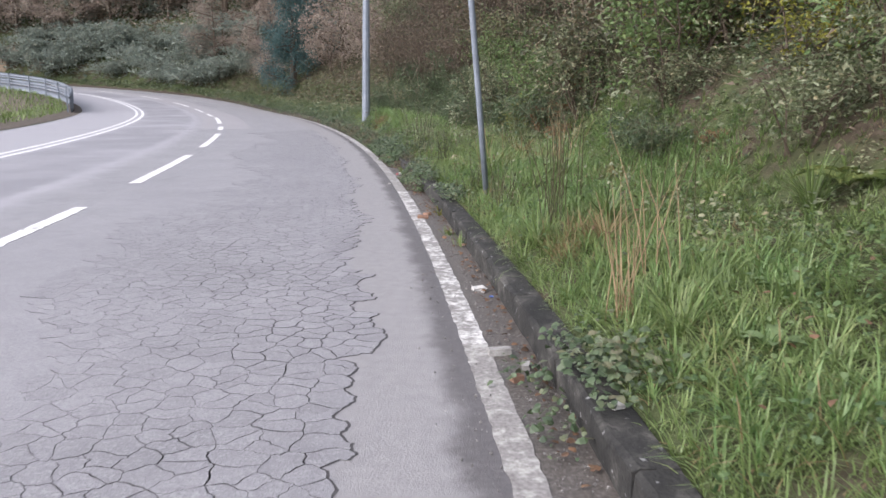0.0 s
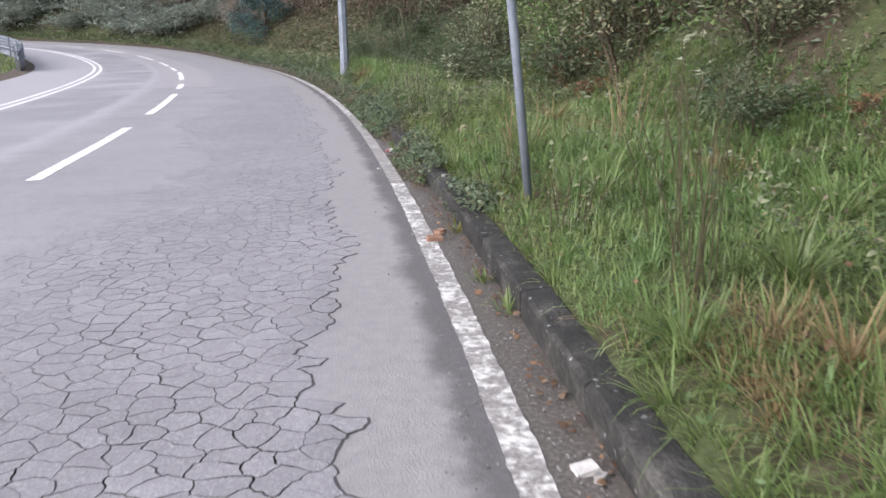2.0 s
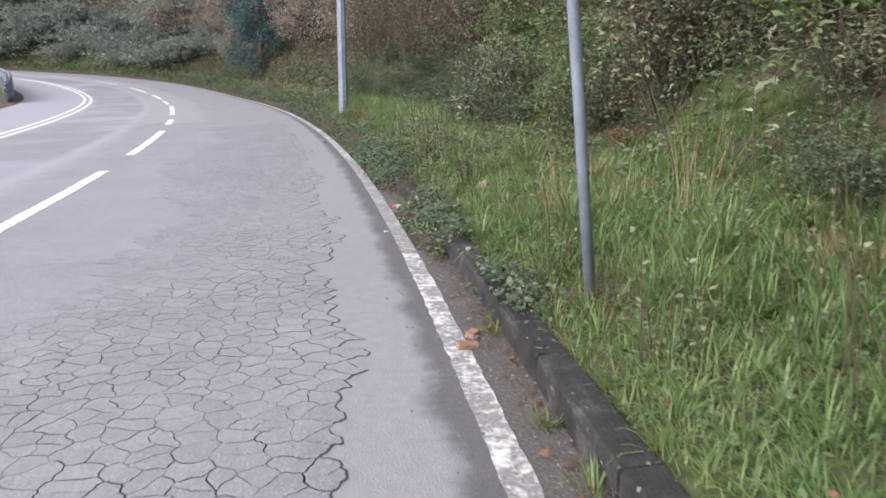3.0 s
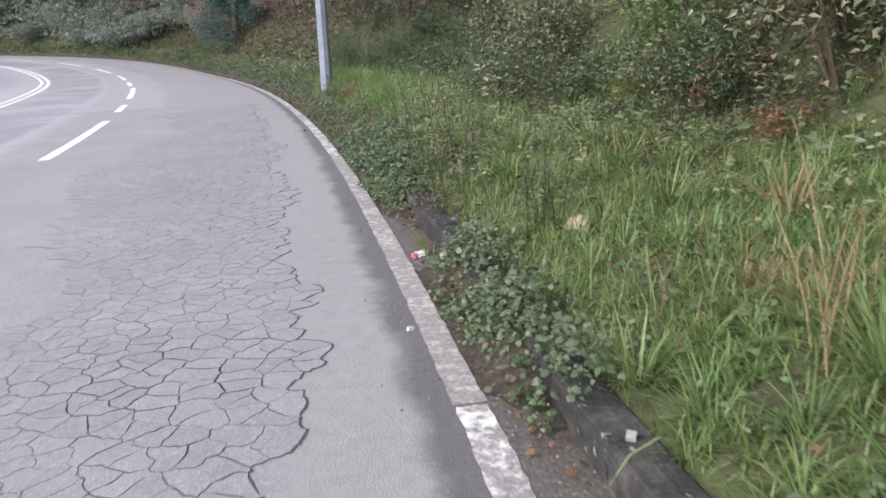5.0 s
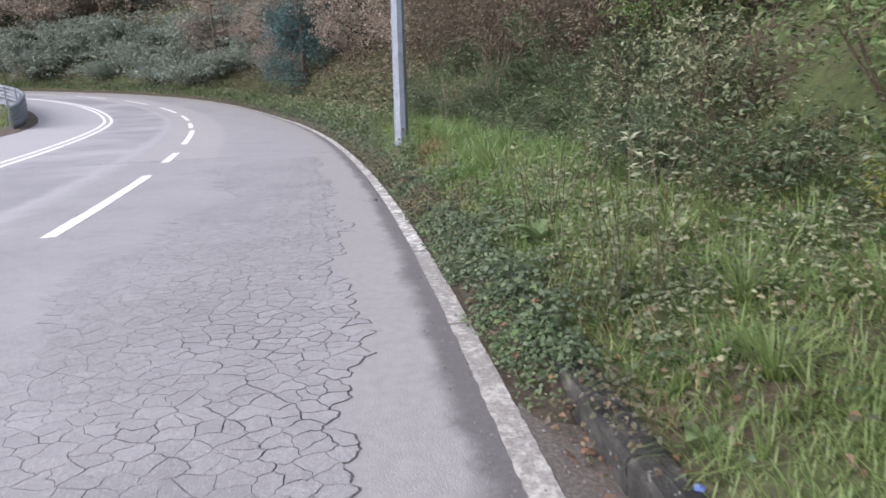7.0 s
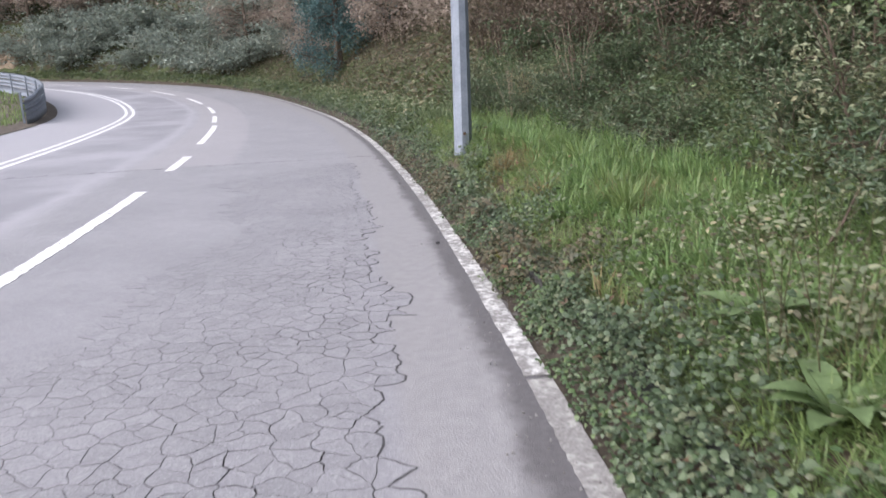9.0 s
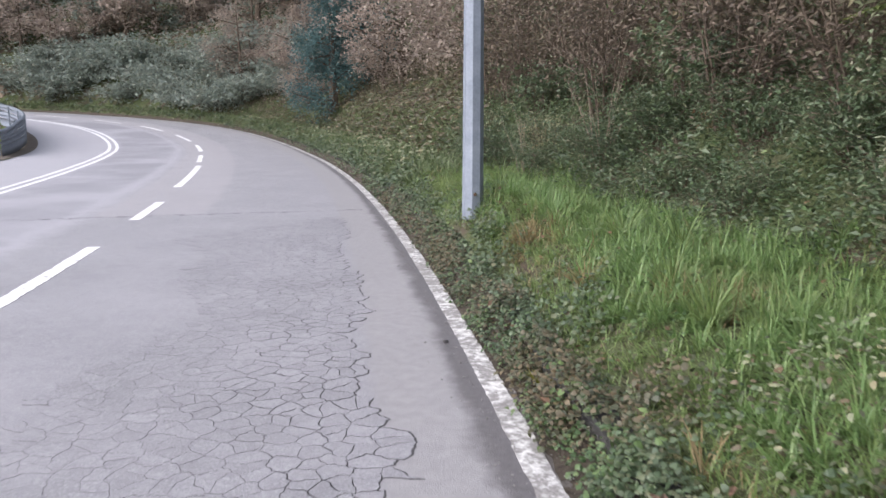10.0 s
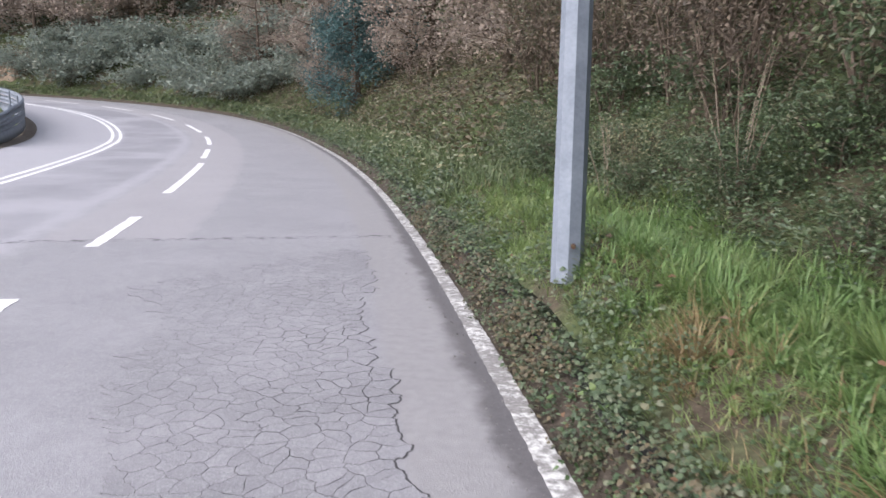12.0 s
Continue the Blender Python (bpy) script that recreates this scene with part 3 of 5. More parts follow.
grass_tufts("grass", 11, 2300, 24, -1.5, 12, 0.45, 3.3, 0.08, 0.24, 0.0066, M_GRASS, "uncut tufts of green grass on the verge")
grass_tufts("grass", 22, 1500, 26, -1.0, 12.5, 0.5, 3.0, 0.10, 0.27, 0.0072, M_LUSH, "lush bright green grass tufts on the verge", lambda s, v, r: lushness(s, v) > -0.05)
grass_tufts("grass", 12, 2500, 22, 12, 27, 0.5, 3.0, 0.07, 0.22, 0.0074, M_GRASS, "uncut tufts of green grass on the verge", lambda s, v, r: v < strip_edge(s, r))
grass_tufts("grass", 23, 1500, 26, 11.5, 27, 0.6, 2.7, 0.10, 0.25, 0.0078, M_LUSH, "lush bright green grass tufts on the verge", lambda s, v, r: (lushness(s, v) > -0.05) & (v < strip_edge(s, r)))
grass_tufts("grass", 24, 520, 34, 18.5, 23.5, 0.95, 2.5, 0.14, 0.30, 0.008, M_LUSH, "long lush grass beside the lamp post", lambda s, v, r: v < strip_edge(s, r))
grass_tufts("grass", 26, 420, 30, 15.2, 19.2, 0.75, 2.1, 0.12, 0.27, 0.0075, M_LUSH, "lush bright green grass tufts on the verge")
grass_tufts("grass", 25, 420, 30, 6, 11, 1.3, 3.2, 0.10, 0.24, 0.007, M_LUSH, "bright grass below the bank")
for i, (s, v, n) in enumerate(((20.2, 0.75, 26), (4.8, 0.85, 34), (9.3, 1.25, 30), (9.8, 1.8, 26), (17.9, 1.2, 16), (19.0, 1.7, 16), (12.6, 1.9, 26), (7.4, 1.9, 24))):
    grass_tufts("dry_grass", 400 + i, n, 22, s - 0.32, s + 0.32, v - 0.2, v + 0.22, 0.10, 0.27, 0.0055, M_DRY, "patch of yellowed dry grass in the verge")
grass_field("grass", 13, 42000, 27, 62, 0.45, 3.0, 0.10, 0.32, 0.022, M_OLIVE, "uneven green grass along the road edge")
grass_field("grass", 14, 9000, 62, 110, 0.45, 2.0, 0.15, 0.45, 0.04, M_OLIVE, "rough grass along the outside of the bend")
grass_field("dry_grass", 15, 30000, -2, 27, 0.45, 3.4, 0.08, 0.26, 0.0055, M_DRY, "dry straw-coloured grass among the green", lambda s, v, r: (wave(s * 1.7, v * 1.9, 9) > 0.12) & (v < strip_edge(s, r)), (0.6, 1.6))


grass_field("grass", 16, 38000, -1.0, 12, 0.425, 1.7, 0.05, 0.17, 0.006, M_GRASS, "short green grass behind the kerb")
grass_field("grass", 17, 26000, 12, 26, 0.44, 1.7, 0.05, 0.18, 0.0065, M_GRASS, "short green grass behind the kerb")


grass_field("grass", 18, 9000, -40, -1.5, 0.45, 2.8, 0.15, 0.4, 0.03, M_GRASS, "rough grass along the road edge")


def inner_grass():
    rnd = np.random.RandomState(21)
    n = 9000
    s, v = rnd.uniform(20, 100, n), -10.45 - rnd.rand(n) ** 1.2 * 6
    x, y = xy(s, v)
    base = np.stack([x, y, inner_z(s, v)], -1)
    ob = blades("grass", base, rnd.uniform(0.1, 0.4, n), rnd.uniform(0.02, 0.05, n), rnd.uniform(0, 6.28, n), rnd.uniform(0.2, 0.9, n), M_GRASS)
    tagged(ob, "rough grass beside the guard rail", "grass", kind="stuff")


inner_grass()


def ground_leaves(name, seed, count, s0, s1, v0, v1, size, lift, mat, label, keep=None, flat=0.5, per=1):
    """Low broad leaves that carpet the soil."""
    rnd = np.random.RandomState(seed)
    s, v = rnd.uniform(s0, s1, count), rnd.uniform(v0, v1, count)
    if keep is not None:
        ok = keep(s, v, rnd)
        s, v = s[ok], v[ok]
    if per > 1:
        # sprigs: leaves gathered round short stems
        s, v = np.repeat(s, per), np.repeat(v, per)
        s, v = s + rnd.normal(0, size * 0.9, len(s)), v + rnd.normal(0, size * 0.9, len(s))
    n = len(s)
    c = on_ground(s, v)
    c[:, 2] += lift * rnd.rand(n) ** 1.3 * (0.6 + 0.6 * np.clip(wave(s * 1.9, v * 2.3, seed) + 0.4, 0, 1.4))
    a = rnd.uniform(0, 6.283, n)
    along = np.stack([np.cos(a), np.sin(a), rnd.normal(0, 0.35, n)], -1)
    nor = np.stack([rnd.normal(0, flat, n), rnd.normal(0, flat, n) - 0.3, np.ones(n)], -1)
    L = size * rnd.uniform(0.6, 1.4, n)
    return tagged(leaves(name, c, along, nor, L, L * rnd.uniform(0.4, 0.62, n), mat), label, "ground cover", kind="stuff")


ground_leaves("ground_cover", 31, 8000, -1, 26, 0.42, 3.0, 0.03, 0.14, M_WEED, "small broad green leaves among the grass", lambda s, v, r: wave(s * 1.3, v * 1.5, 5) > -0.1)
ground_leaves("ground_cover", 45, 3600, -0.5, 4.2, 0.9, 3.2, 0.036, 0.18, M_GREEN, "broad green weeds growing through the grass", lambda s, v, r: wave(s * 1.6, v * 1.7, 17) > -0.1)
ground_leaves("ground_cover", 46, 2600, 4, 12, 0.6, 3.0, 0.032, 0.18, M_MIXED, "dull green weeds growing through the grass", lambda s, v, r: wave(s * 1.6, v * 1.7, 18) > 0.1)
ground_leaves("ground_cover", 36, 4500, 11.5, 17.0, 0.5, 2.8, 0.032, 0.22, M_MIXED, "dull weeds covering the verge", lambda s, v, r: wave(s * 1.5, v * 1.2, 8) > -0.35)
ground_leaves("ground_cover", 37, 3000, 18.0, 31, 0.6, 3.2, 0.03, 0.15, M_BRAMBLE, "dull green creeping weeds in the verge", lambda s, v, r: wave(s * 1.2, v * 1.4, 6) > -0.1)
ground_leaves("ground_cover", 38, 2500, 18.0, 31, 0.6, 3.0, 0.03, 0.15, M_WEED, "fresh green weeds in the verge", lambda s, v, r: wave(s * 1.4, v * 1.1, 12) > -0.1)
ground_leaves("ground_cover", 39, 7000, 28, 60, 0.7, 4.5, 0.10, 0.35, M_SALLOW, "grey-green weeds below the shrubs", lambda s, v, r: wave(s * 0.7, v * 1.1, 7) > -0.3)
ground_leaves("ground_cover", 47, 1100, -1, 12, 0.5, 3.4, 0.03, 0.15, M_WEED, "sprigs of small green weeds in the grass", lambda s, v, r: wave(s * 1.2, v * 1.4, 21) > -0.15, per=9)
ground_leaves("ground_cover", 48, 900, 2, 13, 1.4, 3.8, 0.036, 0.25, M_SALLOW, "grey-green weeds below the bank", lambda s, v, r: wave(s * 1.1, v * 1.3, 22) > -0.2, per=9)
ground_leaves("ground_cover", 49, 1300, 17.5, 27, 0.55, 3.2, 0.03, 0.15, M_WEED, "sprigs of fresh green weeds in the grass", lambda s, v, r: wave(s * 1.2, v * 1.4, 23) > -0.25, per=9)
ground_leaves("ground_cover", 50, 1200, 12, 17, 0.6, 3.0, 0.032, 0.24, M_SALLOW, "grey-green weeds covering the verge", lambda s, v, r: wave(s * 1.2, v * 1.4, 24) > -0.3, per=9)
ground_leaves("undergrowth", 40, 16000, 2, 40, 2.8, 9.0, 0.07, 0.8, M_BROWN, "withered brown leaves tangled through the bank", lambda s, v, r: wave(s * 0.9, v * 0.9, 14) > 0.0)
ground_leaves("undergrowth", 41, 14000, 28, 66, 2.2, 12, 0.13, 1.0, M_BROWN, "withered brown growth on the bank", lambda s, v, r: wave(s * 0.5, v * 0.7, 15) > -0.2)
ground_leaves("undergrowth", 32, 34000, -2, 30, 1.7, 8.5, 0.075, 0.5, M_BRAMBLE, "tangled bramble leaves covering the bank", lambda s, v, r: v > 1.7 + 1.1 * (1 - smooth(9, 12, s)) + 0.8 * r.rand(len(v)) + 0.5 * wave(s, s, 2))
ground_leaves("undergrowth", 51, 2600, 17.3, 31, 1.75, 3.6, 0.045, 0.45, M_BRAMBLE, "dense dark brambles at the foot of the bank", lambda s, v, r: v > 1.85 + 0.3 * wave(s * 1.3, s * 0.9, 31), per=9)
ground_leaves("undergrowth", 52, 1000, 18, 31, 2.0, 4.2, 0.04, 0.7, M_WEED, "green leafy growth on the lower bank", per=9)
ground_leaves("undergrowth", 33, 26000, 30, 66, 1.5, 12, 0.14, 0.7, M_MIXED, "tangled low growth covering the bank")
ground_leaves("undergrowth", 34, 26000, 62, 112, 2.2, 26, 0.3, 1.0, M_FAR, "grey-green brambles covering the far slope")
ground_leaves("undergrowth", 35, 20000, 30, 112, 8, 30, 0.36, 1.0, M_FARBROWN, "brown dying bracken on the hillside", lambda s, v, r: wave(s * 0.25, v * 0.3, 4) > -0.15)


ground_leaves("undergrowth", 44, 17000, 0, 14, 3.4, 7.5, 0.06, 0.8, M_MIXED, "browning bramble leaves tangled over the bank")
ground_leaves("undergrowth", 42, 9000, -30, 40, 8, 30, 0.4, 1.2, M_BRAMBLE, "dense low growth on the hillside above the bank")
ground_leaves("undergrowth", 43, 6000, -40, -1, 2.0, 10, 0.3, 0.6, M_BRAMBLE, "dense low growth on the bank")


def leaf_cloud(rnd, centres, per, spread, size, droop=0.2):
    """Leaves set in sprays round the ends of twigs."""
    n = len(centres) * per
    c = np.repeat(centres, per, 0) + rnd.normal(0, 1, (n, 3)) * spread
    a = rnd.normal(0, 1, (n, 3))
    a[:, 2] = a[:, 2] * 0.5 - droop
    nor = rnd.normal(0, 0.55, (n, 3)) + (0, -0.25, 0.9)
    L = size * rnd.uniform(0.55, 1.35, n)
    return c, a, nor, L


def shrub(name, seed, height, radius, mat, twig, label, category="shrub", size=0.07, sprays=170, per=12, stems=7, upright=0.5, slim=0.55, bare=0.15):
    """A shrub: arching stems that fork, with sprays of separate leaves at their ends."""
    rnd = np.random.RandomState(seed)
    root = tagged(empty(name), label, category)
    tips = []
    for k in range(stems):
        bm = bmesh.new()
        a = rnd.uniform(0, 6.283)
        out = radius * rnd.uniform(0.3, 0.95)
        h = height * rnd.uniform(0.65, 1.0)
        b0 = np.array([math.cos(a), math.sin(a), 0]) * radius * 0.15
        top = np.array([math.cos(a) * out, math.sin(a) * out, h])
        mid = (b0 + top) / 2 + np.array([0, 0, h * 0.18 * (1 - upright)]) + rnd.normal(0, 0.06, 3) * radius
        pts = [b0, b0 * 0.6 + mid * 0.4, mid, mid * 0.45 + top * 0.55 + rnd.normal(0, 0.04, 3) * radius, top]
        r0 = 0.008 + 0.006 * height
        tube(bm, [Vector(p) for p in pts], [r0, r0 * 0.8, r0 * 0.6, r0 * 0.45, r0 * 0.2], 5)
        for f in range(5):
            q = rnd.uniform(0.3, 1.0)
            start = b0 + (top - b0) * q if q > 0.5 else b0 + (mid - b0) * 2 * q
            end = start + rnd.normal(0, 1, 3) * (radius * 0.32, radius * 0.32, height * 0.14) + (0, 0, height * 0.08)
            tube(bm, [Vector(start), Vector((start + end) / 2 + rnd.normal(0, 0.02, 3)), Vector(end)], [r0 * 0.45, r0 * 0.32, r0 * 0.15], 4)
            tips += [end, (start + end) / 2]
        tips += [top, mid]
        part("stem", bm, twig, root)
    tips = np.array(tips)
    pick = tips[rnd.randint(0, len(tips), sprays)] + rnd.normal(0, 1, (sprays, 3)) * (radius * 0.24, radius * 0.24, height * 0.12)
    pick[:, 2] = np.clip(pick[:, 2], height * bare * rnd.rand(sprays), None)
    c, a, nor, L = leaf_cloud(rnd, pick, per, (radius * 0.09, radius * 0.09, height * 0.05), size)
    leaves("foliage", c, a, nor, L, L * slim * rnd.uniform(0.8, 1.2, len(L)), mat, root)
    return root


def tree(name, seed, height, radius, mat, label, size=0.2, sprays=220, per=10, spire=False):
    """A small tree: tapered trunk, limbs and an uneven crown of leaf clumps."""
    rnd = np.random.RandomState(seed)
    root = tagged(empty(name), label, "tree")
    bm = bmesh.new()
    bend = rnd.normal(0, 0.05, 2) * height
    spine = [Vector((bend[0] * t * t, bend[1] * t * t, height * 0.95 * t)) for t in np.linspace(0, 1, 6)]
    tube(bm, spine, [0.03 * height * (1 - 0.9 * t) for t in np.linspace(0, 1, 6)], 7)
    part("trunk", bm, M_TWIG, root)
    tips = []
    for k in range(24 if spire else 19):
        t = rnd.uniform(0.05, 0.98) if spire else rnd.uniform(0.08, 0.95)
        p = Vector((bend[0] * t * t, bend[1] * t * t, height * 0.95 * t))
        reach = radius * ((1.05 - t) if spire else (0.55 + 0.5 * math.sin(3.1 * t))) * rnd.uniform(0.6, 1.1)
        a = rnd.uniform(0, 6.283)
        q = p + Vector((math.cos(a) * reach, math.sin(a) * reach, height * (rnd.uniform(-0.04, 0.05) if spire else rnd.uniform(0.02, 0.16))))
        m = (p + q) / 2 + Vector(tuple(rnd.normal(0, 0.03, 3) * height))
        bm = bmesh.new()
        tube(bm, [p, m, q], [0.009 * height, 0.006 * height, 0.002 * height], 5)
        part("limb", bm, M_TWIG, root)
        tips += [tuple(q), tuple(m), tuple((m + q) / 2)]
    tips = np.array(tips)
    pick = tips[rnd.randint(0, len(tips), sprays)] + rnd.normal(0, 1, (sprays, 3)) * (radius * 0.16, radius * 0.16, height * 0.05)
    c, a, nor, L = leaf_cloud(rnd, pick, per, (radius * 0.08, radius * 0.08, height * 0.03), size)
    leaves("crown", c, a, nor, L, L * 0.6, mat, root)
    return root


def planted(proto, seed, spots, group):
    """Set copies of a plant at (s, v, scale) with a turn of its own; the first spot takes the plant itself."""
    rnd = np.random.RandomState(seed)
    for i, (s, v, k) in enumerate(spots):
        x, y = xy(s, v)
        m = Matrix.Translation((float(x), float(y), float(verge_z(s, v)) - 0.04)) @ pose(0, 0, 0, 0, 0, rnd.uniform(0, 360)) @ Matrix.Scale(k, 4) @ Matrix.Diagonal((1, 1, rnd.uniform(0.88, 1.12), 1))
        if i == 0:
            proto.matrix_basis = m
            proto["group"] = group
        else:
            ob = copy_thing(proto, Matrix.Identity(4))
            ob.matrix_basis = m
            ob["group"] = group


def scatter(seed, count, s0, s1, v0, v1, k0, k1):
    rnd = np.random.RandomState(seed)
    out = []
    for i in range(count):
        out.append((s0 + (s1 - s0) * (i + rnd.rand()) / count, rnd.uniform(v0, v1), rnd.uniform(k0, k1)))
    return out


# bank beside the walk
planted(shrub("bramble_bush", 1, 0.75, 0.8, M_BRAMBLE, M_TWIG, "low tangled bramble bush with dark green leaves on the bank", size=0.065, sprays=175, per=14, upright=0.1), 51, [(s, v + (0.55 if s < 11 else 0.5 if 18 < s < 25 else 0), k) for s, v, k in scatter(61, 15, -1, 30, 2.3, 3.2, 0.6, 1.1) if s > 12], "bramble bushes on the bank")
planted(shrub("sallow_bush", 19, 0.9, 0.8, M_SALLOW, M_TWIG, "low grey-green leafy bush at the foot of the bank", size=0.06, sprays=170, per=13, stems=8, upright=0.5, slim=0.5), 74, [(s, v + 0.55, k) for s, v, k in scatter(61, 15, -1, 30, 2.3, 3.2, 0.6, 1.1) if s <= 12], "low bushes on the bank")
planted(shrub("bramble_bush", 2, 1.1, 0.9, M_MIXED, M_TWIG, "arching bramble bush with dull browning leaves on the bank", size=0.07, sprays=190, per=14, upright=0.2), 52, [(s, v + 0.3 * (s < 11), k) for s, v, k in scatter(62, 16, -1, 32, 3.2, 4.8, 0.8, 1.3)], "bramble bushes on the bank")
# past s = 17 tall shrubs get darker leaves to paint in canopy shade
planted(shrub("shaded_shrub", 23, 2.0, 1.2, M_BRAMBLE, M_TWIG, "tall green shrub on the bank, leaf colour darkened for canopy shade", size=0.062, sprays=300, per=13, stems=10, upright=0.8, slim=0.5), 75, [q for q in scatter(63, 13, 1, 34, 4.0, 6.0, 0.8, 1.25) if q[0] >= 17], "dark shrubs on the bank")
planted(shrub("hazel_shrub", 3, 2.2, 1.2, M_SALLOW, M_TWIG, "tall grey-green leafy shrub on the bank", size=0.065, sprays=320, per=14, stems=10, upright=0.9, slim=0.5), 53, [q for q in scatter(63, 13, 1, 34, 4.0, 6.0, 0.8, 1.25) if q[0] < 17], "tall shrubs on the bank")
planted(shrub("brown_shrub", 4, 2.0, 1.2, M_BROWN, M_PALETWIG, "half-bare shrub with withered brown leaves", size=0.052, sprays=240, per=14, stems=12, upright=0.8), 54, scatter(64, 14, 2, 36, 4.2, 7.0, 0.8, 1.3), "withered shrubs on the bank")
planted(shrub("leafy_shrub", 5, 1.5, 0.9, M_GREEN, M_TWIG, "bright green leafy shrub at the foot of the bank", size=0.062, sprays=210, per=13, stems=8, upright=0.6, slim=0.6), 55, [(5.5, 3.4, 0.9), (9.3, 3.4, 1.2), (13.3, 2.9, 0.85), (14.6, 3.2, 0.8), (18.2, 3.2, 0.8), (24.5, 4.2, 0.9), (11.0, 4.8, 1.2), (2.5, 3.6, 1.0)], "green shrubs on the bank")
planted(shrub("yellow_shrub", 6, 1.0, 0.8, M_YELLOW, M_TWIG, "small shrub with yellowing autumn leaves", size=0.055, sprays=110, per=13, stems=6, upright=0.6), 56, [(7.0, 3.6, 1.0), (6.2, 3.9, 0.8), (13.5, 2.6, 0.45), (10.0, 3.9, 0.8)], "yellowing shrubs")
planted(shrub("withered_shrub", 16, 1.9, 1.0, M_BROWN, M_TWIG, "tall withered shrub with small pale brown leaves", size=0.06, sprays=210, per=12, stems=12, upright=0.9, slim=0.6), 71, [(19.6, 3.2, 0.9), (21.2, 3.0, 1.0), (22.6, 3.3, 1.1), (24.2, 2.9, 0.95), (25.8, 3.2, 1.1), (27.5, 3.0, 1.0), (29.5, 3.2, 1.1), (31.5, 3.3, 1.1), (23.4, 4.4, 1.3), (20.3, 4.4, 1.3), (26.8, 4.4, 1.3)], "withered shrubs behind the lamp post")
planted(shrub("pale_shrub", 17, 1.6, 0.8, M_SALLOW, M_TWIG, "upright shrub with pale grey-green leaves", size=0.075, sprays=150, per=11, stems=9, upright=0.9, slim=0.5), 72, [(16.0, 2.7, 0.75), (17.4, 2.6, 0.7), (24.9, 2.3, 0.5), (28.3, 2.3, 0.6), (11.6, 3.0, 0.9), (18.8, 3.4, 1.0)], "pale shrubs at the foot of the bank")
planted(shrub("dense_bramble", 18, 0.7, 0.75, M_BRAMBLE, M_TWIG, "dense dark bramble clump at the foot of the bank", size=0.05, sprays=230, per=14, stems=8, upright=0.1), 73, [(19.2, 2.9, 0.75), (19.8, 2.35, 0.6), (21.0, 2.4, 0.7), (22.8, 2.35, 0.7), (24.4, 2.2, 0.65), (18.3, 2.6, 0.7), (26.4, 2.1, 0.7), (20.6, 2.9, 0.75), (22.2, 2.7, 0.7), (23.6, 2.6, 0.7), (25.6, 2.5, 0.8), (27.4, 2.1, 0.9), (8.2, 2.65, 0.7), (14.9, 2.3, 0.9), (16.3, 2.2, 0.8), (12.6, 2.7, 0.8)], "dense brambles below the bank")
planted(shrub("orange_fern_clump", 24, 0.45, 0.35, M_ORANGE, M_TWIG, "withered orange bracken clump hanging on the bank", size=0.05, sprays=45, per=12, stems=6, upright=0.3), 76, [(12.5, 2.75, 1.0), (11.6, 2.6, 0.7), (13.6, 2.8, 0.9), (12.9, 3.3, 0.8), (7.3, 2.9, 0.5), (21.5, 3.0, 0.5)], "withered bracken clumps")
planted(tree("bank_tree", 25, 5.5, 2.2, M_BROWN, "leaning hazel tree with thin brown leaves above the bank", size=0.055, sprays=600, per=16), 77, [(21.5, 5.6, 1.0), (24.0, 5.0, 1.05), (26.6, 5.4, 1.1), (30.0, 5.0, 1.0)], "hazel trees above the bank")
# further along the bank, behind the lamp post and round the bend
planted(shrub("sallow_shrub", 7, 2.8, 1.7, M_SALLOW, M_TWIG, "grey-green shrub beyond the lamp post", size=0.13, sprays=240, per=11, stems=10, upright=0.8), 57, scatter(67, 14, 30, 56, 4.5, 10, 0.8, 1.4), "shrubs round the bend")
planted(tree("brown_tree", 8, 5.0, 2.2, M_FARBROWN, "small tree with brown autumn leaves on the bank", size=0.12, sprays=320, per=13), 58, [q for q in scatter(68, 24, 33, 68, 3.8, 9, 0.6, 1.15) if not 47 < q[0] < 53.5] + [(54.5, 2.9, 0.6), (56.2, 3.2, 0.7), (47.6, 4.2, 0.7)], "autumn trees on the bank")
planted(tree("conifer", 9, 8.0, 2.2, M_TEAL, "dark blue-green conifer standing on the bank", size=0.12, sprays=900, per=16, spire=True), 59, [(50.9, 2.9, 1.0), (51.2, 4.8, 1.3), (50.2, 6.2, 1.4), (93, 7.0, 1.0)], "dark conifers")
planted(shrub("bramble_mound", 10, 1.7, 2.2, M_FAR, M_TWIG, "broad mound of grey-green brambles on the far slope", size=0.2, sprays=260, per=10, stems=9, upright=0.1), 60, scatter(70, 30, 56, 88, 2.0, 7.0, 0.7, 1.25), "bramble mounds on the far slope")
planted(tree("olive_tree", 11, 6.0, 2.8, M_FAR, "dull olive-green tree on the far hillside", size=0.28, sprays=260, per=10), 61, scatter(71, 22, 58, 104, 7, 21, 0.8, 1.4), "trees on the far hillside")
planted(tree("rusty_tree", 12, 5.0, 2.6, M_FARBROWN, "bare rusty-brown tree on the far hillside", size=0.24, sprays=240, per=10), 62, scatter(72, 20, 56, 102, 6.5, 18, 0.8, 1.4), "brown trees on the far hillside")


# ---- growth over the kerb and in the gutter ----
def edge_z(s, v):
    """Height of the road, kerb or verge at v, near the edge line."""
    return np.where(v < 0.27, road_z(s) + silted(s) * 0.14 * smooth(0.09, 0.28, v), np.where(v < 0.42, road_z(s) + 0.148, verge_z(s, v)))


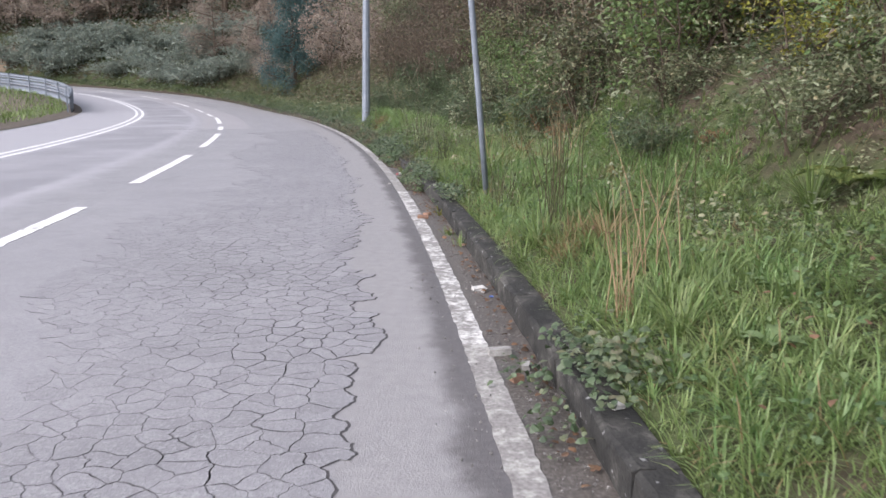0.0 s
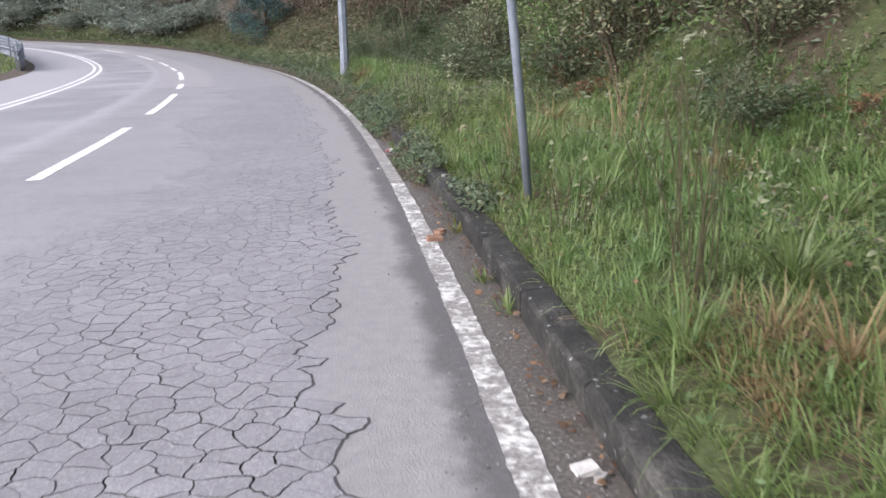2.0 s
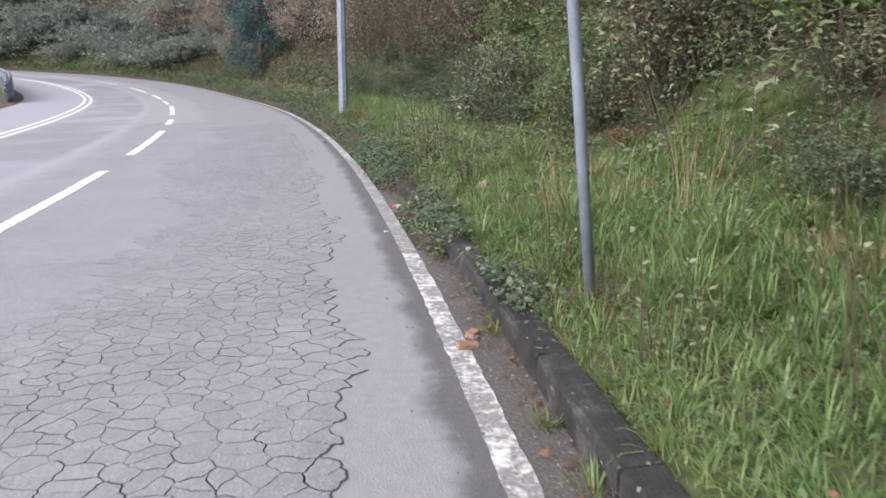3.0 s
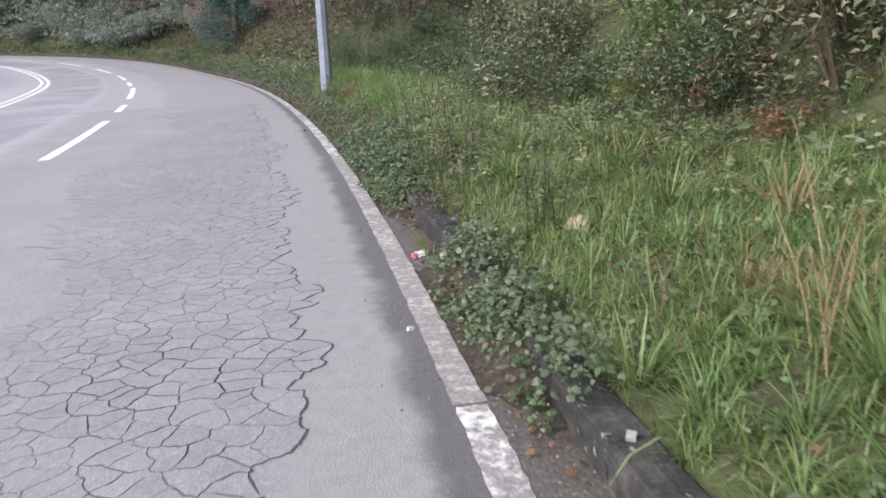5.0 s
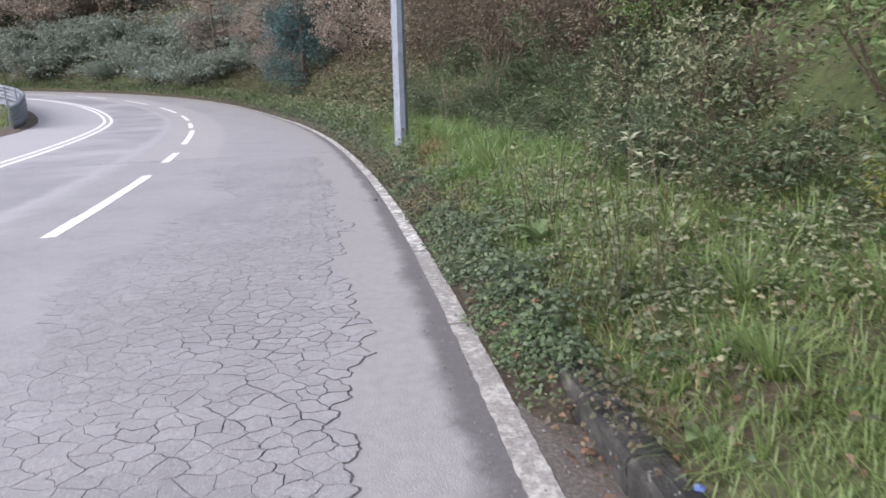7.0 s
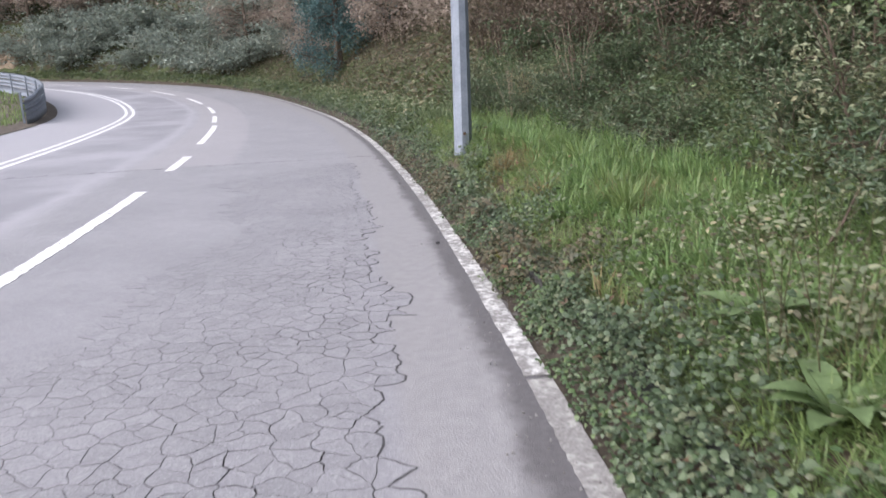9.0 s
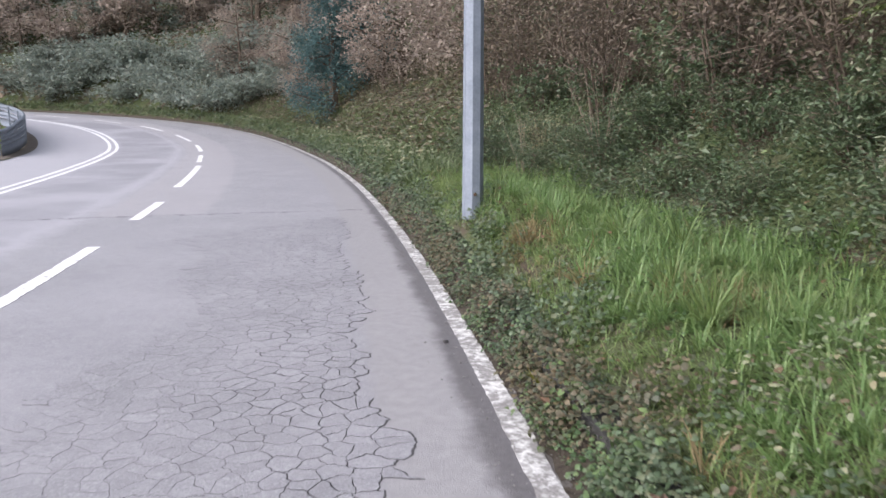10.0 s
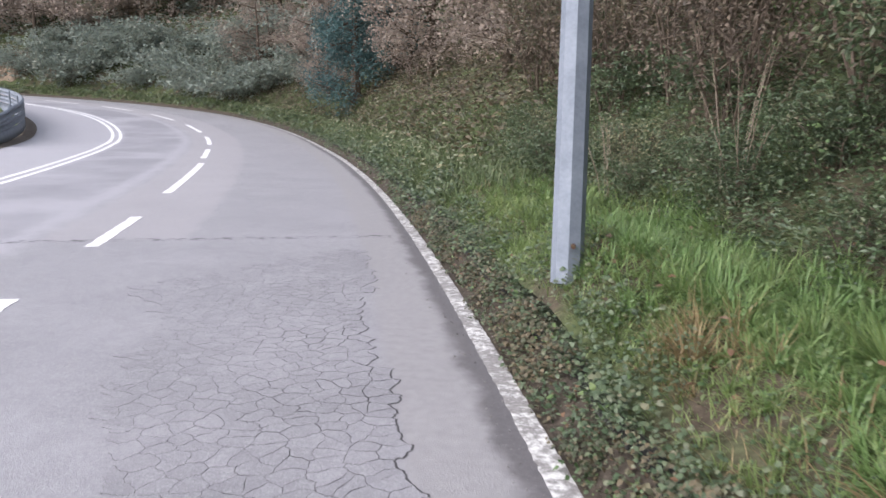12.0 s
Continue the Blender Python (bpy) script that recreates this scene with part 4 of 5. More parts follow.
def creeper(name, seed, count, s0, s1, v0, v1, size, lift, mat, label, fade=0.6):
    """Creeping leaves that spill over the kerb, thicker in clumps."""
    rnd = np.random.RandomState(seed)
    s = rnd.uniform(s0, s1, count)
    v = v0 + (v1 - v0) * rnd.beta(2.0, 2.0, count) + 0.08 * wave(s * 2.1, s * 0.7, seed)
    clump = np.clip(0.45 + 0.75 * wave(s * 2.7, v * 3.1, seed), 0, 1.3)
    ends = smooth(s0, s0 + fade, s) * (1 - smooth(s1 - fade, s1, s))
    ok = rnd.rand(count) < clump * (0.25 + 0.75 * ends)
    s, v, clump = s[ok], v[ok], clump[ok]
    n = len(s)
    x, y = xy(s, v)
    c = np.stack([x, y, np.where(abs(v - 0.345) < 0.1, road_z(s) + 0.15, edge_z(s, v)) + 0.03 + lift * clump * rnd.rand(n) ** 1.2], -1)
    a = rnd.uniform(0, 6.283, n)
    along = np.stack([np.cos(a), np.sin(a), rnd.normal(-0.1, 0.35, n)], -1)
    nor = np.stack([rnd.normal(-0.25, 0.5, n), rnd.normal(-0.3, 0.5, n), np.ones(n)], -1)
    L = 0.9 * size * rnd.uniform(0.5, 1.4, n)
    return tagged(leaves(name, c, along, nor, L, L * rnd.uniform(0.55, 0.8, n), mat), label, "creeper", kind="stuff")


CREEP = "dark ivy and bramble leaves creeping over the kerb"
creeper("creeper", 101, 1700, 2.3, 3.3, 0.02, 0.62, 0.04, 0.16, M_BRAMBLE, "ivy clump spilling over the kerb into the gutter", 0.3)
creeper("creeper", 102, 1000, 7.3, 8.5, 0.2, 0.6, 0.036, 0.14, M_BRAMBLE, CREEP, 0.3)
creeper("creeper", 103, 2400, 9.2, 11.3, 0.14, 0.56, 0.036, 0.16, M_BRAMBLE, CREEP, 0.3)
creeper("creeper", 104, 420, 11.9, 12.7, 0.12, 0.5, 0.032, 0.12, M_MIXED, "green weeds growing at the foot of the kerb", 0.2)
creeper("creeper", 105, 6300, 12.5, 17.0, 0.12, 0.85, 0.040, 0.24, M_BRAMBLE, CREEP, 0.3)
creeper("creeper", 106, 9750, 17.9, 27.0, 0.12, 0.80, 0.040, 0.22, M_BRAMBLE, CREEP, 0.3)
creeper("creeper", 107, 6000, 27.0, 46.0, 0.12, 0.95, 0.085, 0.3, M_BRAMBLE, CREEP, 0.3)
creeper("creeper", 108, 3500, 46.0, 90.0, 0.15, 1.2, 0.17, 0.35, M_BRAMBLE, "low weeds along the outside of the far bend", 0.3)
creeper("creeper", 109, 2400, 16.8, 18.4, 0.12, 0.75, 0.034, 0.16, M_MIXED, CREEP, 0.1)
creeper("creeper", 111, 5200, 12.7, 17.1, 0.05, 0.42, 0.034, 0.15, M_BRAMBLE, CREEP, 0.3)
creeper("creeper", 112, 11500, 17.0, 27.0, 0.04, 0.42, 0.034, 0.15, M_MIXED, CREEP, 0.3)
creeper("creeper", 113, 5000, 27.0, 60.0, 0.05, 0.5, 0.07, 0.2, M_BRAMBLE, CREEP, 0.3)
creeper("creeper", 115, 2600, 12.6, 16.9, 0.24, 0.5, 0.03, 0.09, M_BRAMBLE, CREEP, 0.2)
creeper("creeper", 116, 6500, 17.0, 27.0, 0.24, 0.5, 0.032, 0.09, M_BRAMBLE, CREEP, 0.2)
creeper("creeper", 117, 6500, 12.6, 20.0, 0.05, 0.36, 0.03, 0.07, M_WEED, "low green weeds beside the edge line", 0.2)
creeper("creeper", 118, 7000, 12.6, 21.0, 0.03, 0.34, 0.03, 0.08, M_BRAMBLE, CREEP, 0.2)
creeper("creeper", 119, 4500, 20.0, 30.0, 0.04, 0.36, 0.036, 0.08, M_BRAMBLE, CREEP, 0.2)
creeper("creeper", 120, 2200, 9.3, 11.5, 0.05, 0.32, 0.028, 0.06, M_WEED, "low green weeds beside the edge line", 0.2)
creeper("creeper", 114, 900, 9.6, 11.2, 0.06, 0.4, 0.034, 0.12, M_BRAMBLE, CREEP, 0.3)
creeper("weed_mat", 110, 900, 12.4, 26.0, 0.10, 0.55, 0.042, 0.18, M_GREEN, "fresh green weeds among the ivy on the kerb")


def gutter_litter():
    """Fallen leaves and grit lying in the gutter."""
    rnd = np.random.RandomState(120)
    n = 900
    s, v = rnd.uniform(-1, 30, n), 0.10 + 0.17 * rnd.beta(2.2, 1.6, n)
    x, y = xy(s, v)
    c = np.stack([x, y, edge_z(s, v) + 0.008 + 0.02 * rnd.rand(n)], -1)
    a = rnd.uniform(0, 6.283, n)
    L = rnd.uniform(0.018, 0.05, n)
    ob = leaves("leaf_litter", c, np.stack([np.cos(a), np.sin(a), rnd.normal(0, 0.15, n)], -1), np.stack([rnd.normal(0, 0.3, n), rnd.normal(0, 0.3, n), np.ones(n)], -1), L, L * 0.65, M_LITTER)
    tagged(ob, "brown fallen leaves lying in the gutter", "leaf litter", kind="stuff")
    n = 5000
    s, v = rnd.uniform(-1, 26, n), np.where(rnd.rand(n) < 0.75, 0.085 + 0.18 * rnd.rand(n), rnd.normal(-0.12, 0.08, n))
    x, y = xy(s, v)
    r = 0.003 + 0.008 * rnd.rand(n) ** 3
    c = np.stack([x, y, road_z(s) + r * 0.4], -1)
    d = np.array([(1, 0, 0), (-0.4, 0.8, 0), (-0.5, -0.8, 0.1), (0.1, 0.1, 0.9), (0, 0, -0.6)])
    verts = (c[:, None] + d[None] * r[:, None, None] * rnd.uniform(0.6, 1.3, (n, 5, 1))).reshape(-1, 3)
    o = (np.arange(n) * 5)[:, None]
    faces = np.concatenate([o + np.array([f]) for f in ((0, 1, 3), (1, 2, 3), (2, 0, 3), (1, 0, 4), (2, 1, 4), (0, 2, 4))])
    tagged(link_mesh("grit", verts, faces.tolist(), M_GRIT, shade=False), "loose grit and small stones along the road edge", "grit", kind="stuff")
    n = 450
    s, v = rnd.uniform(-1, 28, n), rnd.uniform(0.45, 3.5, n)
    c = on_ground(s, v)
    c[:, 2] += rnd.uniform(0.03, 0.15, n)
    a = rnd.uniform(0, 6.283, n)
    L = rnd.uniform(0.025, 0.055, n)
    ob = leaves("fallen_leaves", c, np.stack([np.cos(a), np.sin(a), rnd.normal(0, 0.3, n)], -1), np.stack([rnd.normal(0, 0.4, n), rnd.normal(0, 0.4, n), np.ones(n)], -1), L, L * 0.65, M_LITTER)
    tagged(ob, "rust-brown fallen leaves caught in the grass", "leaf litter", kind="stuff")


M_GRIT = plain("grit_stone", (0.10, 0.09, 0.085), (0.42, 0.40, 0.38), 60)
gutter_litter()


# ---- single plants of the verge ----
def stalk_clump(name, seed, s, v, count, h0, h1, spread, mat, label, leafy=0, leafmat=None, leafsize=0.04, thick=0.004):
    """A clump of upright stalks, each a bent tapered tube, some with small leaves."""
    rnd = np.random.RandomState(seed)
    x, y = xy(s, v)
    root = tagged(empty(name, Matrix.Translation((float(x), float(y), float(verge_z(s, v)) - 0.01))), label, "weed")
    cen, al, no = [], [], []
    for i in range(count):
        bm = bmesh.new()
        a, h = rnd.uniform(0, 6.283), rnd.uniform(h0, h1)
        b = Vector((math.cos(a), math.sin(a), 0)) * spread * 0.9 * rnd.rand()
        lean = Vector(tuple(rnd.normal(0, 0.13, 2) * h)) .to_3d() + Vector((math.cos(a), math.sin(a), 0)) * spread * rnd.uniform(-0.2, 0.9)
        pts = [b + lean * t ** 1.5 + Vector((0, 0, h * t)) for t in (0, 0.35, 0.7, 1.0)]
        tube(bm, pts, [thick, thick * 0.85, thick * 0.65, thick * 0.3], 5)
        part("stalk", bm, mat, root)
        for k in range(leafy):
            t = rnd.uniform(0.15, 1.0)
            p = b + lean * t ** 1.5 + Vector((0, 0, h * t))
            q = rnd.uniform(0, 6.283)
            cen.append(tuple(p)), al.append((math.cos(q), math.sin(q), rnd.uniform(0.0, 0.9))), no.append((0.3 * rnd.normal(), 0.3 * rnd.normal() - 0.2, 1))
    if cen:
        L = leafsize * rnd.uniform(0.5, 1.3, len(cen))
        leaves("foliage", np.array(cen), np.array(al), np.array(no), L, L * 0.45, leafmat, root)
    return root


M_STRAW = plain("straw_stem", (0.17, 0.11, 0.06), (0.38, 0.29, 0.17), 12)
stalk_clump("dry_stalk_clump", 201, 3.25, 0.62, 15, 0.35, 0.72, 0.12, M_STRAW, "clump of dry straw-coloured stalks in the grass")
stalk_clump("dry_stalk_clump", 202, 3.7, 0.95, 6, 0.5, 0.8, 0.16, M_STRAW, "a few dry grass stalks standing in the verge")
stalk_clump("tall_weed", 203, 5.4, 0.83, 13, 0.6, 0.98, 0.16, M_REDSTEM, "tall weed with dark upright stems", 4, M_BRAMBLE, 0.03)
stalk_clump("tall_weed", 204, 6.1, 1.1, 9, 0.6, 1.0, 0.2, M_REDSTEM, "tall weed with dark upright stems", 5, M_SALLOW, 0.03)
stalk_clump("tall_weed", 205, 5.0, 1.5, 6, 0.7, 1.0, 0.22, M_REDSTEM, "sparse weed with thin brown stems", 3, M_SALLOW, 0.035)
stalk_clump("dry_stalk_clump", 206, 8.6, 1.75, 12, 0.5, 0.95, 0.25, M_STRAW, "tall dry grass stalks before the bank")
stalk_clump("dry_stalk_clump", 207, 9.0, 1.0, 7, 0.4, 0.7, 0.2, M_STRAW, "dry grass stalks standing in the verge")
stalk_clump("bushy_weed", 208, 6.6, 0.62, 15, 0.25, 0.5, 0.2, M_REDSTEM, "bushy grey-green weed behind the kerb", 9, M_SALLOW, 0.035)
stalk_clump("bushy_weed", 209, 8.0, 0.6, 12, 0.25, 0.45, 0.2, M_REDSTEM, "bushy grey-green weed behind the kerb", 9, M_SALLOW, 0.035)
stalk_clump("bushy_weed", 210, 11.0, 0.74, 14, 0.3, 0.52, 0.12, M_REDSTEM, "dark green upright weed in the grass", 14, M_BRAMBLE, 0.045)
stalk_clump("leafy_sapling", 211, 13.3, 0.75, 22, 0.5, 0.95, 0.42, M_REDSTEM, "leafy grey-green sapling with thin upright twigs", 20, M_SALLOW, 0.04, 0.003)
stalk_clump("leafy_sapling", 212, 15.2, 0.9, 18, 0.5, 0.85, 0.4, M_REDSTEM, "grey-green sapling behind the overgrown kerb", 18, M_SALLOW, 0.042, 0.003)
stalk_clump("bare_sapling", 213, 23.0, 2.4, 12, 0.7, 1.35, 0.42, M_PALETWIG, "bare pale sapling at the foot of the bank", 4, M_BROWN, 0.045, 0.006)
stalk_clump("bare_sapling", 214, 24.8, 1.95, 6, 0.8, 1.15, 0.12, M_PALETWIG, "bare pale sapling stems in low growth", 4, M_SALLOW, 0.05, 0.006)
stalk_clump("bare_sapling", 215, 19.0, 4.6, 8, 1.2, 1.9, 0.5, M_TWIG, "thin bare shrub stems on the bank", 6, M_BROWN, 0.06, 0.007)
M_PALELEAF = leaf_material("pale_leaf", ((0.24, 0.27, 0.16), (0.34, 0.36, 0.24), (0.42, 0.43, 0.31)), 0.6, 0.3)
stalk_clump("pale_leaf_plant", 216, 18.2, 2.4, 6, 0.5, 0.95, 0.25, M_PALETWIG, "plant with large pale leaves before the bank", 9, M_PALELEAF, 0.11)
stalk_clump("pale_leaf_plant", 217, 15.2, 1.6, 6, 0.4, 0.8, 0.25, M_PALETWIG, "plant with large pale leaves in the verge", 10, M_PALELEAF, 0.10)
stalk_clump("pale_leaf_plant", 218, 9.2, 2.9, 7, 1.2, 1.8, 0.4, M_TWIG, "sapling with large pale green leaves", 12, M_PALELEAF, 0.12)


def grass_tuft(seed, s, v, count, length, mat, label):
    rnd = np.random.RandomState(seed)
    ang = rnd.uniform(0, 6.283, count)
    base = np.stack([np.cos(ang) * 0.06 * rnd.rand(count), np.sin(ang) * 0.06 * rnd.rand(count), np.zeros(count)], -1)
    x, y = xy(s, v)
    root = tagged(empty("grass_tuft", Matrix.Translation((float(x), float(y), float(edge_z(np.array(s), np.array(v)))))), label, "grass tuft")
    blades("blade_tuft", base, length * rnd.uniform(0.5, 1.1, count), rnd.uniform(0.006, 0.011, count), ang + rnd.normal(0, 0.4, count), rnd.uniform(0.35, 1.15, count), mat, root)


for i, (s, v, n, ln, m) in enumerate(((4.9, 2.5, 110, 0.55, M_GRASS), (6.6, 0.2, 26, 0.1, M_GRASS), (6.1, 0.23, 26, 0.14, M_GRASS), (7.7, 0.24, 16, 0.14, M_YELLOW), (5.0, 0.62, 70, 0.32, M_GRASS), (5.3, 1.2, 80, 0.4, M_GRASS), (9.3, 0.5, 60, 0.3, M_GRASS), (11.6, 0.2, 40, 0.16, M_GRASS), (10.8, 1.35, 80, 0.42, M_GRASS), (10.3, 1.7, 60, 0.42, M_DRY), (4.6, 0.95, 60, 0.3, M_DRY), (18.3, 1.1, 70, 0.4, M_GRASS), (18.8, 0.75, 60, 0.3, M_DRY), (20.2, 0.72, 90, 0.3, M_DRY), (17.6, 1.0, 80, 0.42, M_GRASS), (19.6, 1.3, 80, 0.4, M_GRASS), (20.9, 1.5, 80, 0.38, M_GRASS), (13.0, 1.2, 80, 0.4, M_GRASS), (12.2, 0.9, 80, 0.38, M_GRASS), (14.2, 1.4, 80, 0.4, M_GRASS), (17.9, 0.23, 20, 0.13, M_YELLOW), (16.6, 0.5, 30, 0.22, M_DRY))):
    grass_tuft(300 + i, s, v, n, ln, m, "dry tuft of yellowed grass in the verge" if m is M_DRY else "small yellowing weed in the gutter" if m is M_YELLOW else "arching tuft of long green grass")


def tuft_copies():
    """More tufts of long grass, along the verge."""
    rnd = np.random.RandomState(350)
    for k, (count, length) in enumerate(((90, 0.42), (70, 0.34), (100, 0.5))):
        ang = rnd.uniform(0, 6.283, count)
        base = np.stack([np.cos(ang) * 0.08 * rnd.rand(count), np.sin(ang) * 0.08 * rnd.rand(count), np.zeros(count)], -1)
        root = tagged(empty("grass_tuft"), "arching tuft of long green grass", "grass tuft", "grass tufts on the verge")
        blades("blade_tuft", base, length * rnd.uniform(0.5, 1.1, count), rnd.uniform(0.006, 0.0095, count), ang + rnd.normal(0, 0.4, count), rnd.uniform(0.55, 1.45, count), M_GRASS, root)
        for q in range(14):
            s, v = rnd.uniform(2, 25), rnd.uniform(0.75, 2.3)
            x, y = xy(s, v)
            m = Matrix.Translation((float(x), float(y), float(verge_z(s, v)) - 0.01)) @ pose(0, 0, 0, 0, 0, rnd.uniform(0, 360)) @ Matrix.Scale(rnd.uniform(0.7, 1.15), 4)
            if q == 0:
                root.matrix_basis = m
            else:
                copy_thing(root, Matrix.Identity(4)).matrix_basis = m


tuft_copies()


def fern(seed, s, v, count, length, lift, label):
    """A fern: arching fronds, each a rib with two rows of tapering leaflets."""
    rnd = np.random.RandomState(seed)
    x, y = xy(s, v)
    root = tagged(empty("fern", Matrix.Translation((float(x), float(y), float(verge_z(s, v)) + lift))), label, "fern")
    for i in range(count):
        a = 6.283 * i / count + rnd.uniform(-0.4, 0.4)
        d = Vector((math.cos(a), math.sin(a), 0))
        side = Vector((-d.y, d.x, 0))
        n, ln = 26, length * rnd.uniform(0.8, 1.1)
        rib = [d * ln * t * (0.55 + 0.35 * t) + Vector((0, 0, ln * (0.85 * t - 0.72 * t * t))) for t in np.linspace(0, 1, n)]
        bm = bmesh.new()
        tube(bm, rib[::5] + [rib[-1]], [0.006 * (1 - 0.14 * k) for k in range(len(rib[::5]) + 1)], 4)
        frond = part("frond", bm, M_FERN, root)
        cen, al, L = [], [], []
        for k in range(4, n):
            w = ln * 0.24 * math.sin(math.pi * min(1, (k - 2) / (n - 1)) ** 0.7) + 0.01
            for sg in (-1, 1):
                cen.append(tuple(rib[k])), al.append(tuple(side * sg + d * 0.35 + Vector((0, 0, -0.2)))), L.append(w)
        L = np.array(L)
        leaves("leaflet_row", np.array(cen), np.array(al), np.tile((0.0, 0.0, 1.0), (len(cen), 1)), L, np.full(len(L), 0.022) + L * 0.06, M_FERN, frond)


fern(401, 18.9, 3.5, 8, 0.95, 0.3, "arching green fern hanging from the bank")
fern(402, 20.4, 4.6, 6, 0.8, 0.5, "arching green fern on the bank")
fern(403, 4.9, 2.75, 6, 0.5, 0.05, "small green fern in the grass")


# ---- litter and rubble ----
def lump(name, s, v, size, mat, label, category, seed, lift=0.0, turn=0.0):
    """A broken piece: a block with knocked-off corners and uneven faces."""
    rnd = np.random.RandomState(seed)
    bm = bmesh.new()
    bmesh.ops.create_cube(bm, size=1)
    bmesh.ops.bevel(bm, geom=bm.edges[:], offset=0.16, segments=2, profile=0.6)
    for q in bm.verts:
        q.co += Vector(tuple(rnd.normal(0, 0.035, 3)))
    bmesh.ops.scale(bm, verts=bm.verts, vec=size)
    x, y = xy(s, v)
    z = float(edge_z(np.array(s), np.array(v)))
    ob = part(name, bm, mat)
    ob.matrix_basis = pose(float(x), float(y), z + size[2] * 0.42 + lift, rnd.uniform(-8, 8), rnd.uniform(-8, 8), turn)
    return tagged(ob, label, category)


lump("brick_fragment", 7.5, 0.05, (0.10, 0.05, 0.035), M_BRICK, "broken orange brick fragment on the road edge", "rubble", 1, 0, 15)
lump("brick_fragment", 7.68, 0.11, (0.08, 0.05, 0.03), M_BRICK, "small orange brick fragment in the gutter", "rubble", 2, 0, 60)
lump("stone_chip", 4.68, 0.17, (0.075, 0.055, 0.02), M_PALE, "pale stone chip lying in the gutter", "stone", 3, 0, 20)
lump("stone_chip", 4.62, 0.2, (0.04, 0.03, 0.025), M_GRIT, "grey stone chip lying in the gutter", "stone", 4, 0, 50)
lump("concrete_fragment", 3.45, 0.1, (0.11, 0.06, 0.035), M_CONCRETE, "pale broken concrete lump by the kerb", "rubble", 5, 0, 10)
lump("concrete_fragment", 3.25, 0.19, (0.06, 0.035, 0.03), M_CONCRETE, "pale broken concrete lump by the kerb", "rubble", 6, 0, 80)
lump("brick_fragment", 3.1, 0.12, (0.05, 0.04, 0.03), M_BRICK, "crumbled brick piece in the gutter", "rubble", 7, 0, 30)
lump("stone_chip", 2.45, 0.36, (0.05, 0.03, 0.02), M_PALE, "pale chip lying on top of the kerb", "stone", 8, 0, 30)
lump("stone_chip", 10.4, -0.1, (0.03, 0.022, 0.015), M_PALE, "small pebble lying on the dark road edge", "stone", 9, 0, 30)
lump("stone_chip", 18.9, -0.15, (0.028, 0.022, 0.02), M_CRACK, "small dark stone lying on the road edge", "stone", 10, 0, 30)
lump("stone_chip", 11.2, 0.22, (0.045, 0.035, 0.03), M_PALE, "pale stone chip by the kerb", "stone", 11, 0, 70)
lump("stone_chip", 9.0, 0.34, (0.035, 0.028, 0.018), M_CONCRETE, "grey stone chip lying on the kerb", "stone", 12, 0, 70)


def crumpled(name, s, v, size, mat, label, seed, lift):
    """Crumpled paper: a small sheet folded into ridges, with thickness."""
    rnd = np.random.RandomState(seed)
    n = 9
    g = np.linspace(-0.5, 0.5, n)
    gx, gy = np.meshgrid(g, g, indexing="ij")
    top = 0.45 * np.exp(-(gx ** 2 + gy ** 2) * 5) + rnd.normal(0, 0.09, gx.shape)
    low = np.zeros_like(top) - 0.05
    verts = np.concatenate([np.stack([gx, gy, top], -1).reshape(-1, 3), np.stack([gx, gy, low], -1).reshape(-1, 3)]) * size
    idx = np.arange(n * n).reshape(n, n)
    faces = np.stack([idx[:-1, :-1], idx[1:, :-1], idx[1:, 1:], idx[:-1, 1:]], -1).reshape(-1, 4).tolist()
    faces += [tuple(q + n * n for q in f[::-1]) for f in faces]
    rim = idx[0, :].tolist() + idx[1:, -1].tolist() + idx[-1, -2::-1].tolist() + idx[-2:0:-1, 0].tolist()
    faces += [(a, b, b + n * n, a + n * n) for a, b in zip(rim, rim[1:] + rim[:1])]
    ob = link_mesh(name, verts, faces, mat, shade=False)
    x, y = xy(s, v)
    ob.matrix_basis = pose(float(x), float(y), float(edge_z(np.array(s), np.array(v))) + lift, 0, 0, rnd.uniform(0, 360))
    return tagged(ob, label, "litter")


crumpled("crumpled_paper", 10.8, 0.86, 0.13, M_BUFF, "crumpled buff paper lying in the grass", 1, 0.035)
crumpled("plastic_scrap", 11.72, 0.39, 0.03, M_BLUE, "small blue plastic scrap by the kerb", 3, 0.03)


def cigarette_pack(s, v, turn):
    x, y = xy(s, v)
    root = tagged(empty("cigarette_pack", pose(float(x), float(y), 0.014, 4, 6, turn)), "crushed white and red cigarette pack in the gutter", "litter")
    rnd = np.random.RandomState(5)
    for name, mat, x0, x1, label in (("box", M_CARD, -0.045, 0.02, "crushed white card box"), ("lid", M_RED, 0.021, 0.048, "torn red printed lid")):
        bm = bmesh.new()
        bmesh.ops.create_cube(bm, size=1)
        bmesh.ops.subdivide_edges(bm, edges=bm.edges[:], cuts=2, use_grid_fill=True)
        bmesh.ops.scale(bm, verts=bm.verts, vec=(x1 - x0, 0.056, 0.024))
        bmesh.ops.translate(bm, verts=bm.verts, vec=((x0 + x1) / 2, 0, 0))
        for q in bm.verts:
            q.co += Vector(tuple(rnd.normal(0, 0.003, 3)))
        part(name, bm, mat, root, label)


cigarette_pack(11.58, 0.14, 200)


